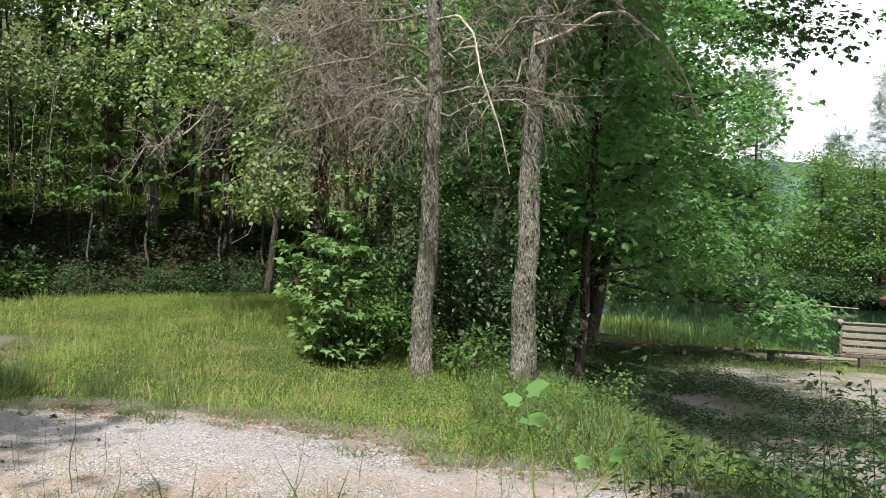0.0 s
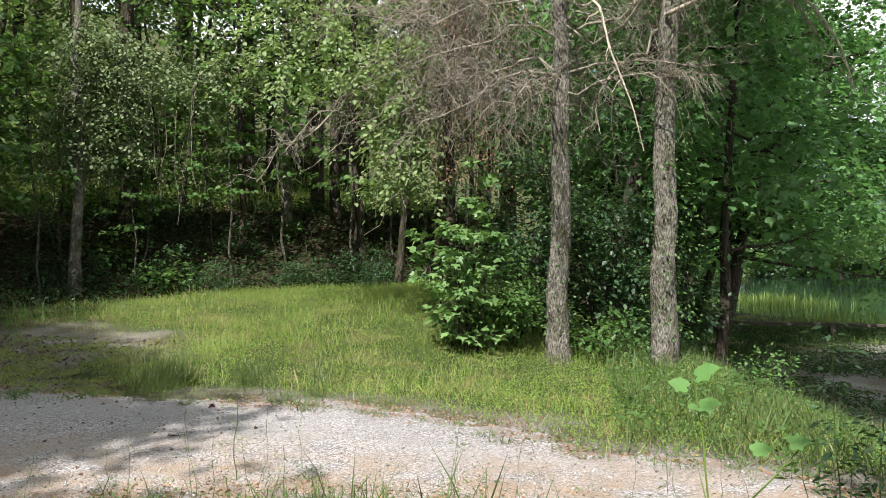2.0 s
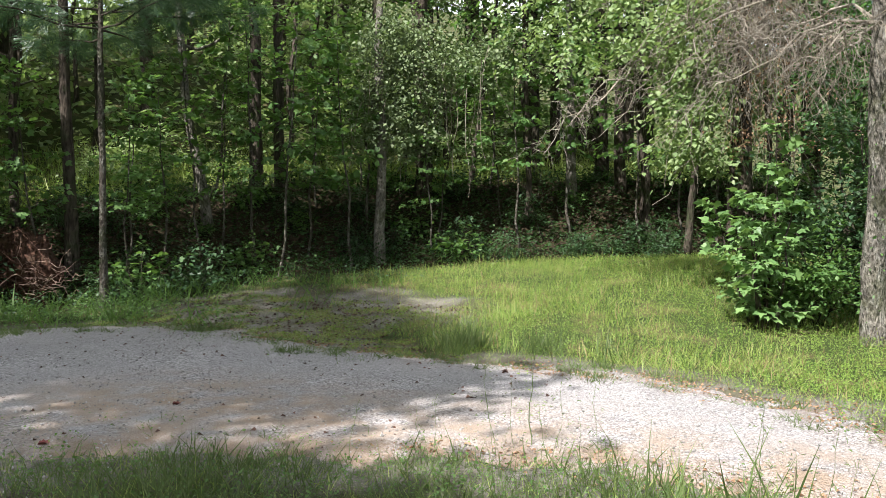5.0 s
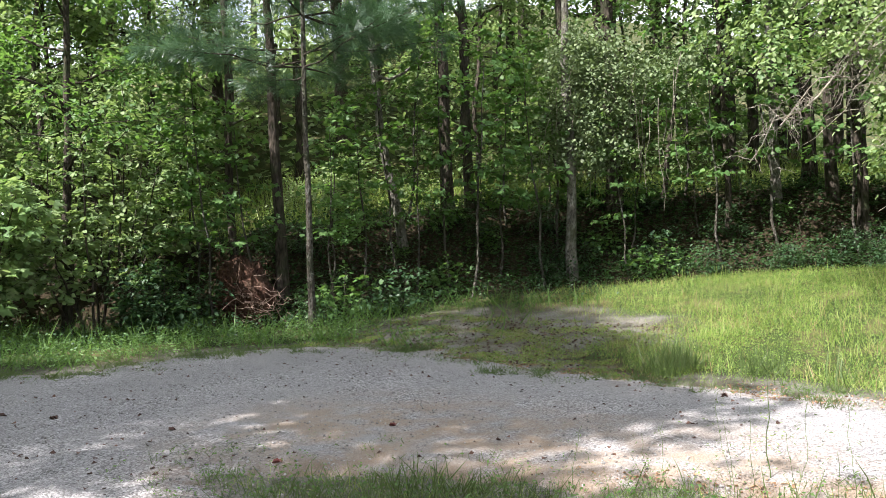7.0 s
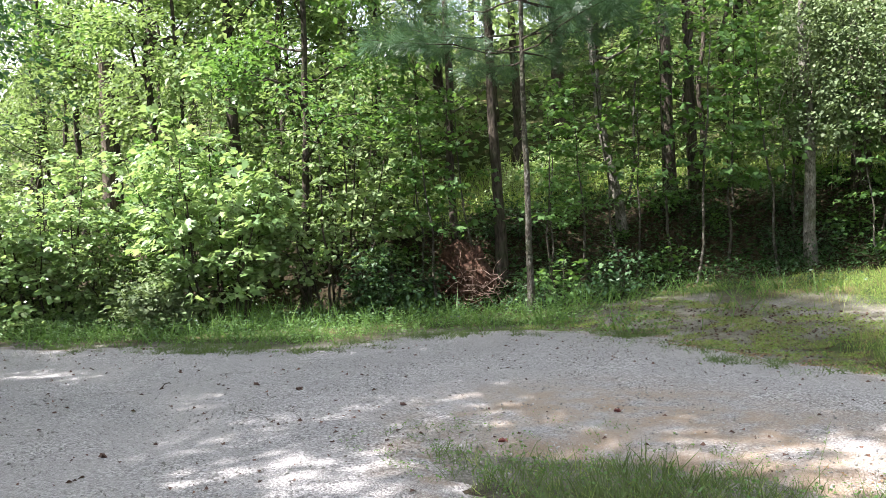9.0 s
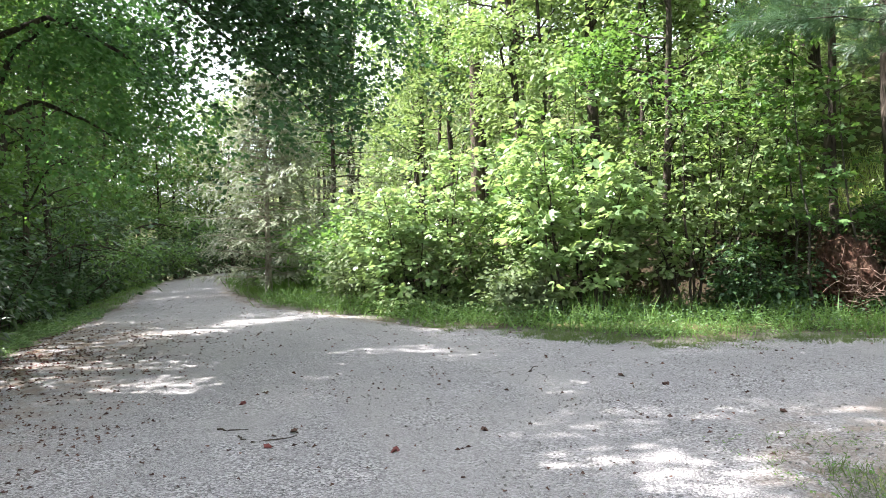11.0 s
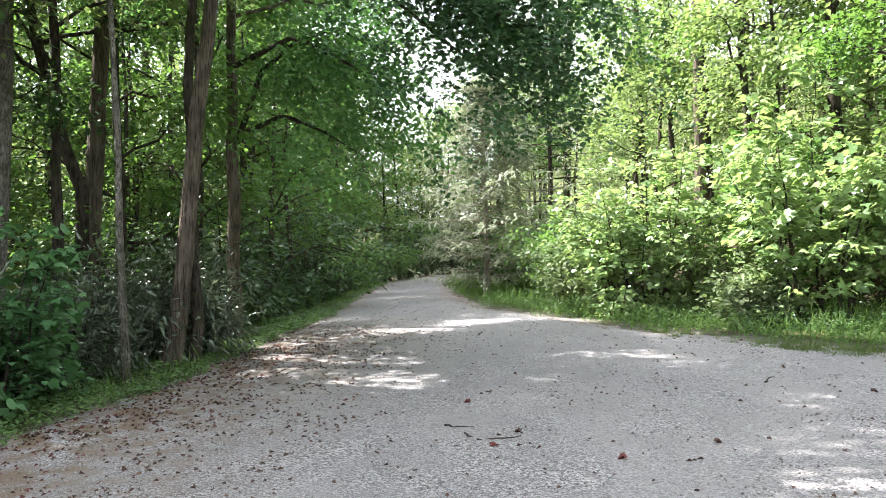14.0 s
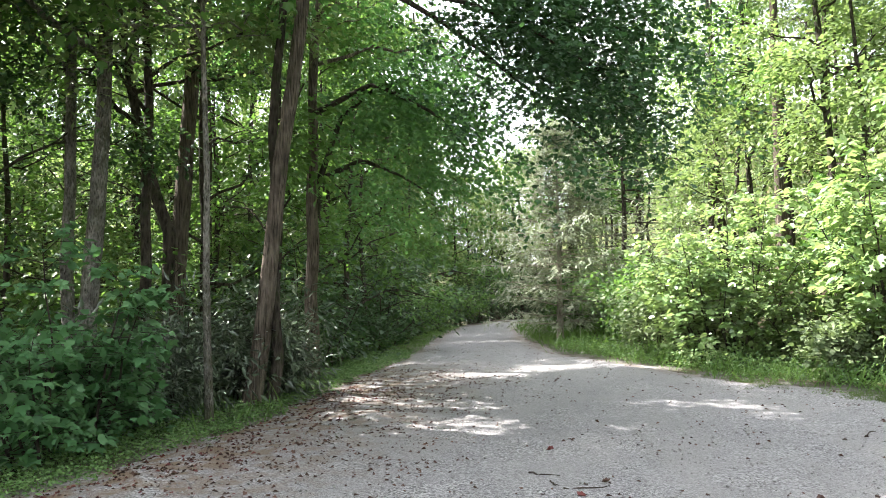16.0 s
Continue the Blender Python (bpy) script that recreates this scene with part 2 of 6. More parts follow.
DRY_VINE = leaf_material("dead_vine_leaf", (0.14, 0.08, 0.04), (0.27, 0.18, 0.095), (0.40, 0.31, 0.19), (0.30, 0.20, 0.08), 0.8, 0.2, 0.2)
BARK_GREY = bark_material("grey_ridged_bark", (0.03, 0.026, 0.021), (0.26, 0.24, 0.205), (0.085, 0.09, 0.05), (19, 19, 5.5), 0.56, 0.45)
BARK_DARK = bark_material("dark_bark", (0.014, 0.011, 0.009), (0.085, 0.07, 0.055), (0.035, 0.05, 0.02))
BARK_SHAG = bark_material("shaggy_brown_bark", (0.018, 0.014, 0.011), (0.19, 0.155, 0.12), (0.06, 0.07, 0.03), (17, 17, 0.9), 0.68)
BARK_PALE = bark_material("pale_smooth_bark", (0.028, 0.024, 0.02), (0.09, 0.08, 0.064), (0.045, 0.058, 0.028), (10, 10, 5), 0.58, 0.3)
TWIG = bark_material("bare_grey_twig", (0.12, 0.105, 0.082), (0.38, 0.34, 0.28), (0.20, 0.175, 0.115))
GRAVEL, EARTH = gravel_material(), ground_material()
OLD_WOOD = wood_material("weathered_wood", (0.045, 0.036, 0.028), (0.12, 0.10, 0.08))
PALE_WOOD = wood_material("sun_bleached_wood", (0.13, 0.11, 0.09), (0.27, 0.245, 0.21))
RED_WOOD = wood_material("red_brown_wood", (0.07, 0.028, 0.02), (0.17, 0.075, 0.05))
WATER, HILL = water_material(), hill_material()


# ---- mesh helpers ----
rng = np.random.default_rng(7)


def reseed(*key):
    """Starts the random numbers anew, so that each plant grows in the same way whatever stands before it."""
    global rng
    rng = np.random.default_rng([abs(int(round(k * 100))) for k in key])


def unit(v):
    return v / np.maximum(np.linalg.norm(v, axis=-1, keepdims=True), 1e-9)


def mesh_of(name, verts, faces, mat, smooth=False):
    """A mesh from vertices and equal-sided faces, both arrays."""
    me = bpy.data.meshes.new(name)
    verts, faces = np.asarray(verts, dtype=np.float32), np.asarray(faces, dtype=np.int32)
    me.vertices.add(len(verts))
    me.vertices.foreach_set("co", verts.ravel())
    me.loops.add(faces.size)
    me.loops.foreach_set("vertex_index", faces.ravel())
    me.polygons.add(len(faces))
    me.polygons.foreach_set("loop_start", np.arange(len(faces), dtype=np.int32) * faces.shape[1])
    me.update(calc_edges=True)
    if smooth:
        me.polygons.foreach_set("use_smooth", np.ones(len(faces), dtype=bool))
    me.materials.append(mat)
    return me


def thing(name, place, label, category, group="", kind=""):
    ob = new(name)
    reseed(place[0], place[1], len(label))
    ob.empty_display_size = 0.1
    ob.location = place
    return tagged(ob, label, category, group, kind)


def part(name, me, parent, label=""):
    ob = new(name, me)
    ob.parent = parent
    return tagged(ob, label)


def joined(pieces):
    verts, faces, count = [], [], 0
    for v, f in pieces:
        verts.append(v)
        faces.append(f + count)
        count += len(v)
    return np.concatenate(verts), np.concatenate(faces)


def tube(points, radii, sides=8, rough=0.0):
    """A tapering round member through the points, closed by its own narrowing at the tip."""
    p, r = np.asarray(points, dtype=float), np.asarray(radii, dtype=float)
    ways = unit(np.gradient(p, axis=0))
    side = unit(np.cross(ways, np.where(np.abs(ways[:, 2:3]) > 0.9, [[1.0, 0, 0]], [[0, 0, 1.0]])))
    other = np.cross(ways, side)
    turn = np.linspace(0, 2 * np.pi, sides, endpoint=False)
    ring = r[:, None] * (1 + rough * rng.normal(size=(len(p), sides)))
    v = p[:, None] + ring[..., None] * (np.cos(turn)[None, :, None] * side[:, None] + np.sin(turn)[None, :, None] * other[:, None])
    i, j = np.meshgrid(np.arange(len(p) - 1), np.arange(sides), indexing="ij")
    k = (j + 1) % sides
    f = np.stack([i * sides + j, i * sides + k, (i + 1) * sides + k, (i + 1) * sides + j], -1).reshape(-1, 4)
    return v.reshape(-1, 3), f


def bent(start, end, steps, sway, sag=0.0):
    """A wandering line of points from start to end."""
    start, end = np.asarray(start, float), np.asarray(end, float)
    t = np.linspace(0, 1, steps)[:, None]
    wander = np.cumsum(rng.normal(size=(steps, 3)), axis=0) * sway
    wander -= t * wander[-1]
    wander[0] = 0
    line = start + t * (end - start) + wander
    line[:, 2] += sag * 4 * (t * (1 - t))[:, 0]
    return line


OVAL = (np.array([(0, 0, 0), (0.3, 0.45, 0.07), (0, 1, -0.06), (-0.3, 0.45, 0.07)], float), np.array([(0, 1, 2), (0, 2, 3)]))
LONG = (np.array([(0, 0, 0), (0.15, 0.4, 0.04), (0, 1, -0.15), (-0.15, 0.4, 0.04)], float), np.array([(0, 1, 2), (0, 2, 3)]))
LOBED = (np.array([(0, 0, 0), (0.42, 0.12, 0.05), (0.48, 0.52, 0.0), (0.22, 0.56, 0.05), (0, 1, -0.12), (-0.22, 0.56, 0.05), (-0.48, 0.52, 0.0), (-0.42, 0.12, 0.05)], float),
         np.array([(0, 1, 2), (0, 2, 3), (0, 3, 4), (0, 4, 5), (0, 5, 6), (0, 6, 7)]))
ROUND = (np.array([(0, 0, 0), (0.36, 0.2, 0.05), (0.36, 0.6, 0.04), (0, 1, -0.08), (-0.36, 0.6, 0.04), (-0.36, 0.2, 0.05)], float),
         np.array([(0, 1, 2), (0, 2, 3), (0, 3, 4), (0, 4, 5)]))
GRAPE = (np.array([(0, 0, 0), (0.22, -0.14, 0.02), (0.44, 0.0, 0.03), (0.42, 0.22, 0.05), (0.58, 0.44, 0.0), (0.38, 0.58, 0.05), (0.26, 0.76, 0.02), (0, 1, -0.10),
                   (-0.26, 0.76, 0.02), (-0.38, 0.58, 0.05), (-0.58, 0.44, 0.0), (-0.42, 0.22, 0.05), (-0.44, 0.0, 0.03), (-0.22, -0.14, 0.02), (0, 0.40, -0.03)], float),
         np.array([(14, k, k + 1) for k in range(0, 13)] + [(14, 13, 0)]))
BLADE = (np.array([(-0.019, 0, 0), (0.019, 0, 0), (0.015, 0.5, 0.05), (-0.015, 0.5, 0.05), (0, 1, 0.28)], float),
         np.array([(0, 1, 2), (0, 2, 3), (3, 2, 4)]))
BROAD_BLADE = (BLADE[0] * (1.7, 1, 1.2), BLADE[1])
NEEDLES = (np.array([(0, 0, 0), (0.32, 0.9, 0.1), (0.27, 0.92, 0.1), (0.1, 1.0, 0.2), (0.05, 1.0, 0.2), (-0.05, 1.0, -0.1),
                     (-0.11, 1.0, -0.1), (-0.3, 0.9, 0.05), (-0.35, 0.88, 0.05), (0.2, 0.9, -0.25), (0.15, 0.9, -0.25)], float),
           np.array([(0, 1, 2), (0, 3, 4), (0, 5, 6), (0, 7, 8), (0, 9, 10)]))
FEATHER = (np.array([(0, 0, 0), (0.14, 0.3, 0), (0, 0.35, 0), (0.12, 0.65, -0.02), (0, 0.7, 0), (0, 1, -0.05), (-0.14, 0.3, 0), (-0.12, 0.65, -0.02)], float),
           np.array([(0, 1, 2), (2, 3, 4), (4, 5, 7), (2, 4, 7), (0, 2, 6)]))


def scatter(shape, at, ways, normals, sizes):
    """One leaf of the given shape at every place."""
    v, f = shape
    y = unit(ways)
    x = unit(np.cross(y, normals))
    z = np.cross(x, y)
    s = np.asarray(sizes)[:, None, None]
    verts = at[:, None] + s * (v[None, :, :1] * x[:, None] + v[None, :, 1:2] * y[:, None] + v[None, :, 2:] * z[:, None])
    faces = f[None] + (np.arange(len(at)) * len(v))[:, None, None]
    return verts.reshape(-1, 3), faces.reshape(-1, f.shape[1])


def sprays(centres, ways, count, length, droop=0.35, spread=0.45, flat=0.35):
    """Leaf places along short twigs: (places, ways, normals)."""
    c, o = np.repeat(centres, count, 0), np.repeat(unit(ways), count, 0)
    n = len(c)
    up = np.array([0, 0, 1.0]) + flat * rng.normal(size=(n, 3))
    side = unit(np.cross(o, up)) * rng.choice([-1.0, 1.0], (n, 1))
    u = rng.random((n, 1))
    at = c + o * (u - 0.25) * length + side * spread * length * rng.random((n, 1)) + rng.normal(size=(n, 3)) * 0.07 * length
    at[:, 2] -= droop * length * u[:, 0] ** 2
    way = o * 0.6 + side * 0.8 + 0.3 * rng.normal(size=(n, 3)) - np.array([0, 0, droop])
    return at, way, up


def foliage(name, shape, mat, centres, ways, count, length, size, droop=0.35, spread=0.45, flat=0.35):
    at, way, up = sprays(np.asarray(centres, float), np.asarray(ways, float), count, length, droop, spread, flat)
    return mesh_of(name, *scatter(shape, at, way, up, size * rng.uniform(0.6, 1.25, len(at))), mat)


def value_noise(x, y, seed=0):
    xi, yi = np.floor(x), np.floor(y)
    fx, fy = x - xi, y - yi
    fx, fy = fx * fx * (3 - 2 * fx), fy * fy * (3 - 2 * fy)

    def corner(a, b):
        h = np.sin(a * 127.1 + b * 311.7 + seed * 74.7) * 43758.5453
        return h - np.floor(h)
    return (corner(xi, yi) * (1 - fx) + corner(xi + 1, yi) * fx) * (1 - fy) + (corner(xi, yi + 1) * (1 - fx) + corner(xi + 1, yi + 1) * fx) * fy


def layered(x, y, seed=0):
    return value_noise(x, y, seed) * 0.55 + value_noise(x * 2.1, y * 2.1, seed + 1) * 0.3 + value_noise(x * 4.3, y * 4.3, seed + 2) * 0.15


def step(a, b, v):
    t = np.clip((v - a) / (b - a), 0, 1)
    return t * t * (3 - 2 * t)


def to_line(line, x, y):
    """The distance to a chain of points."""
    best = np.full(np.shape(x), 1e9)
    for (ax, ay), (bx, by) in zip(line[:-1], line[1:]):
        dx, dy = bx - ax, by - ay
        t = np.clip(((x - ax) * dx + (y - ay) * dy) / (dx * dx + dy * dy), 0, 1)
        best = np.minimum(best, np.hypot(x - ax - t * dx, y - ay - t * dy))
    return best


def inside(line, x, y):
    """How deep a place lies inside a closed outline (outside: minus)."""
    ring = line + line[:1]
    odd = np.zeros(np.shape(x), dtype=bool)
    for (ax, ay), (bx, by) in zip(ring[:-1], ring[1:]):
        if ay != by:
            odd ^= ((ay > y) != (by > y)) & (x < (bx - ax) * (y - ay) / (by - ay) + ax)
    return np.where(odd, 1, -1) * to_line(ring, x, y)


# ---- the lie of the land ----
ROAD = [(20, 6.2), (6, 5.6), (2.4, 5.3), (0.95, 6.0), (0.1, 6.4), (-0.7, 7.15), (-2.3, 7.85), (-3.6, 7.8), (-4.9, 7.9), (-6.8, 8.3), (-9.2, 8.7),
        (-10.7, 8.2), (-11.7, 6.6), (-11.5, 4.6), (-13.3, 3.4), (-15, 1.9), (-17.7, 0.5), (-21.5, -1.5), (-30, -3.2), (-39, -4.4), (-47, -3.0), (-62, 8),
        (-65, 5), (-49, -6.2), (-39, -7.0), (-30.5, -6.4), (-22.5, -5.4), (-14.4, -5.05), (-9.9, -4.7), (-6.8, -5.0), (-3.4, -5.2), (-3.2, -1),
        (-3.6, 1.5), (-4.4, 2.6), (-5.3, 3.1), (-4.6, 3.6), (-3.5, 4.1), (-2.6, 4.6), (-1.5, 4.8), (-0.5, 4.85), (1.5, 4.3), (4, 3.6), (20, 2)]
LOT = [(3.4, 9.8), (2.5, 12.4), (2.6, 17.5), (6, 21), (12, 21.5), (24, 20), (26, 8), (6, 7.2)]
BANK = [(-90, 22), (-62, 14), (-47, 2.5), (-31, 1.0), (-21, 4.6), (-15, 8.3), (-12.5, 9.8), (-11.6, 12.4), (-9.7, 14.7), (-7.5, 16.3), (-4.8, 17.4),
        (-2, 19.5), (1.0, 25), (0, 34), (-2, 60), (10, 110), (60, 140), (400, 180)]
POND_LEVEL = -1.15


def past_bank(x, y):
    """Metres beyond the foot of the bank, minus on the road's side."""
    edge = np.interp(x, [p[0] for p in sorted(BANK)], [p[1] for p in sorted(BANK)])
    east = inside([(1.0, 25), (0, 34), (-2, 60), (10, 110), (60, 140), (400, 180), (400, -100), (1, -100)], x, y) > 0
    return np.where((y > edge) & ~east, 1, -1) * to_line(BANK, x, y)


def land(x, y):
    """The height of the ground."""
    x, y = np.asarray(x, float), np.asarray(y, float)
    z = 0.089 * np.clip(y - 9.0, 0, 8.2) * step(1.5, -2.5, x)
    z = z - 0.75 * step(0, 2.4, (x - 1.25) * 0.95 + (y - 10) * 0.16) * step(-6, 4, y)
    s = past_bank(x, y)
    bumps = layered(x * 0.45, y * 0.45, 3) - 0.5
    z = z + step(0, 3.2, s) * (1.75 + 0.5 * bumps) + np.clip(s - 3.2, 0, 5.5) * 0.13 + np.clip(s - 8.5, 0, 70) * 0.5 * step(24, 2, x)
    south = np.interp(x, [-80, -39, -22, -7, 0], [-4, -7.3, -5.6, -5.3, -6.5])
    z = z - 1.3 * step(0.3, 4.5, south - y) * step(2, -3, x) + 0.5 * np.clip(south - y - 8, 0, 45) * step(6, -4, x) + 0.25 * np.clip(-x - 54, 0, 60) * step(8, 0, np.abs(y - 5) * 0.3)
    pond = ((x - 32) / 27) ** 4 + ((y - 62) / 34) ** 4
    z = np.where(pond < 1.6, z + (POND_LEVEL - 1.0 - z) * step(1.45, 0.75, pond), z)
    z = z + 0.10 * bumps * step(-1, 1.5, -inside(ROAD, x, y)) + 0.02 * (value_noise(x * 1.7, y * 1.7, 9) - 0.5)
    return z


def ground_at(x, y):
    return float(land(np.array([float(x)]), np.array([float(y)]))[0])


def spaced(near_from, near_to, pitch, far, growth):
    inner = np.arange(near_from, near_to + pitch, pitch)
    low, high, gap = [near_from], [inner[-1]], pitch
    while low[-1] > -far or high[-1] < far:
        gap *= growth
        low.append(low[-1] - gap)
        high.append(high[-1] + gap)
    return np.concatenate([low[:0:-1], inner, high[1:]])


def sheet(name, xs, ys, height, mat, keep=None, **masks):
    gx, gy = np.meshgrid(xs, ys, indexing="ij")
    gz = height(gx, gy)
    n = len(ys)
    i, j = np.meshgrid(np.arange(len(xs) - 1), np.arange(n - 1), indexing="ij")
    f = np.stack([i * n + j, (i + 1) * n + j, (i + 1) * n + j + 1, i * n + j + 1], -1).reshape(-1, 4)
    v = np.stack([gx, gy, gz], -1).reshape(-1, 3)
    values = {key: np.asarray(value(gx, gy), np.float32).ravel() for key, value in masks.items()}
    if keep is not None:
        ok = keep(gx, gy).ravel()
        f = f[ok[f].any(1)]
        used = np.unique(f)
        lookup = np.zeros(len(v), int)
        lookup[used] = np.arange(len(used))
        v, f, values = v[used], lookup[f], {k: a[used] for k, a in values.items()}
    me = mesh_of(name, v, f, mat, True)
    for key, a in values.items():
        me.attributes.new(key, "FLOAT", "POINT").data.foreach_set("value", a)
    return me


def road_depth(x, y):
    return inside(ROAD, x, y) + 0.55 * (layered(x * 1.6, y * 1.6, 21) - 0.5) + 0.25 * (value_noise(x * 6, y * 6, 5) - 0.5)


def road_top(x, y):
    """The height of the gravel's surface."""
    return land(x, y) + 0.045 * np.clip(road_depth(x, y) / 0.4, -1, 1)


def worn_zone(x, y):
    """The trodden, stony ground between the road's bend and the meadow."""
    return step(1.25, 0.7, np.hypot((x + 8.4) / 2.7, (y - 10.6) / 1.9) + 0.7 * (layered(x * 1.1, y * 1.1, 19) - 0.5))


def turf_mask(x, y):
    s = past_bank(x, y)
    field = step(0.5, -0.6, s) * step(-5.2, -4.6, y) * step(0.15, 1.1, -road_depth(x, y) + 0.7 * (layered(x * 2.3, y * 2.3, 77) - 0.5))
    field = field * (1 - 0.7 * worn_zone(x, y))
    terrace = step(2.8, 3.6, s) * 0.8 + 0.6 * step(-9, -12, y)
    return np.clip(field + terrace, 0, 1)


def stony_mask(x, y):
    return np.clip(step(-0.3, 0.6, inside(LOT, x, y) + 1.2 * (layered(x * 0.9, y * 0.9, 14) - 0.5)) + 0.9 * step(-0.9, -0.25, road_depth(x, y)) * step(0.2, 0.4, layered(x * 3, y * 3, 4)) + 0.85 * worn_zone(x, y), 0, 1)


ground = new("ground", sheet("ground", spaced(-22, 12, 0.3, 700, 1.12), spaced(-12, 26, 0.3, 700, 1.12), land, EARTH, turf=turf_mask, stony=stony_mask))
tagged(ground, "uneven earth with turf, leaf litter and a wooded bank", "ground", kind="structure")

road = new("road", sheet("road", np.concatenate([np.arange(-64, -22, 0.5), np.arange(-22, 8, 0.11), np.arange(8, 21, 0.5)]), np.arange(-7.6, 10, 0.11),
                         lambda x, y: land(x, y) + 0.045 * np.clip(road_depth(x, y) / 0.4, -1, 1) + 0.012 * (value_noise(x * 5, y * 5, 8) - 0.5),
                         GRAVEL, lambda x, y: road_depth(x, y) > -0.5,
                         clay=lambda x, y: step(2.3, 0.3, np.hypot(np.maximum(np.abs(x + 2.2) - 3.2, 0), y - 4.5)),
                         soil=lambda x, y: np.clip(step(0.7, 0.0, road_depth(x, y)) * 0.8 + step(-1.6, -4.2, y) * step(-20, -14, x) * 0.9, 0, 1)))
tagged(road, "pale crushed-stone road with worn wheel tracks", "road", kind="structure")

pond = new("water", mesh_of("water", [(4, 20, POND_LEVEL), (120, 20, POND_LEVEL), (120, 120, POND_LEVEL), (4, 120, POND_LEVEL)], [(0, 1, 2, 3)], WATER))
tagged(pond, "still dark green pond water reflecting the trees", "water", kind="structure")

# far hills, with the haze carried by their colour
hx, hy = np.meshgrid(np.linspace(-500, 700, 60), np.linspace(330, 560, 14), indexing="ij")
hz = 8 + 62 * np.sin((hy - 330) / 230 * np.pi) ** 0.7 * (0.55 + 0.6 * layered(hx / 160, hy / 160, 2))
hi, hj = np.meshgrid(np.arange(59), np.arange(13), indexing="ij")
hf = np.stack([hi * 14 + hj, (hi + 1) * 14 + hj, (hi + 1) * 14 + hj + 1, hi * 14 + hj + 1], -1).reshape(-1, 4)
tagged(new("backdrop", mesh_of("backdrop", np.stack([hx, hy, hz], -1).reshape(-1, 3), hf, HILL, True)), "distant wooded hills with haze put into their blue-green colour", "hills", kind="structure")


# ---- how plants are grown ----
def spot(x, y, sink=0.0):
    return (x, y, ground_at(x, y) - sink)


def trunk_line(height, lean, sway, steps=14):
    line = bent((0, 0, -0.3), (lean[0], lean[1], height), steps, sway)
    return line


def along(line, t):
    s = np.clip(t, 0, 1) * (len(line) - 1)
    i = int(min(s, len(line) - 2))
    return line[i] + (line[i + 1] - line[i]) * (s - i)


def trunk_mesh(line, radius, bark, sides=14, taper=0.72, flare=0.35):
    t = np.linspace(0, 1, len(line))
    r = radius * (1 - taper * t) * (1 + flare * np.exp(-t * 22))
    fine = np.linspace(0, len(line) - 1, len(line) * 4)
    p = np.stack([np.interp(fine, np.arange(len(line)), line[:, k]) for k in range(3)], -1)
    return mesh_of("trunk", *tube(p, np.interp(fine, np.arange(len(line)), r), sides, 0.045), bark, True)


def limb_set(root, line, height, crown_from, reach, limbs, radius, bark, rise=0.35, turn=0.0, top_narrow=0.75):
    """Builds the limbs and returns places and ways for leafy twigs."""
    centres, ways, fine, whole = [], [], [], root
    root = next(child for child in root.children if child.name.startswith("trunk"))
    for i in range(limbs):
        share = (i + 0.6) / limbs
        h = crown_from + (height * 0.97 - crown_from) * share
        az = turn + i * 2.4 + rng.normal() * 0.25
        length = reach * (1 - top_narrow * share ** 1.6) * rng.uniform(0.75, 1.15)
        start = along(line, (h + 0.3) / (height + 0.3))
        out = np.array([math.cos(az), math.sin(az), rise + rng.normal() * 0.12])
        path = bent(start, start + out * length, 7, 0.05 * length, 0.06 * length)
        thick = max(radius * 0.38 * (1 - 0.6 * share), 0.014)
        for k in range(6):
            t = rng.uniform(0.25, 0.95)
            a = along(path, t)
            side = az + rng.choice([-1, 1]) * rng.uniform(0.5, 1.2)
            b = a + np.array([math.cos(side), math.sin(side), rng.uniform(-0.15, 0.45)]) * length * (1.05 - t) * rng.uniform(0.35, 0.75)
            twig = bent(a, b, 5, 0.03 * length)
            fine.append(tube(twig, np.linspace(thick * 0.45, 0.004, 5), 4))
            for q in (0.45, 0.75, 1.0):
                centres.append(along(twig, q))
                ways.append(b - a + rng.normal(size=3) * 0.2)
        for q in (0.5, 0.7, 0.85, 1.0):
            centres.append(along(path, q))
            ways.append(out + rng.normal(size=3) * 0.3)
        part("limb", mesh_of("limb", *tube(path, np.linspace(thick, 0.006, 7), 6), bark, True), root)
    tagged(part("branching", mesh_of("branching", *joined(fine), bark), whole), kind="stuff")
    return np.array(centres), np.array(ways)


def thicken(centres, ways, total, jitter, gaps=2.2):
    share = rng.random(len(centres)) ** gaps + 0.04
    pick = rng.choice(len(centres), total, p=share / share.sum())
    c = centres[pick] + rng.normal(size=(total, 3)) * jitter * np.array([1, 1, 0.7])
    return c, ways[pick] + rng.normal(size=(total, 3)) * 0.35


def tree(name, label, x, y, height, radius, lean, bark, leaf, shape, crown_from, reach, limbs, twigs, size,
         count=9, sway=0.05, rise=0.35, turn=0.0, group="", jitter=0.24, droop=0.35, sides=14, gaps=2.2):
    root = thing(name, spot(x, y), label, "tree", group)
    line = trunk_line(height, lean, sway)
    part("trunk", trunk_mesh(line, radius, bark, sides), root)
    c, w = limb_set(root, line, height, crown_from, reach, limbs, radius, bark, rise, turn)
    c, w = thicken(c, w, twigs, jitter, gaps)
    part("crown", foliage("crown", shape, leaf, c, w, count, size * 5, size, droop), root)
    return root


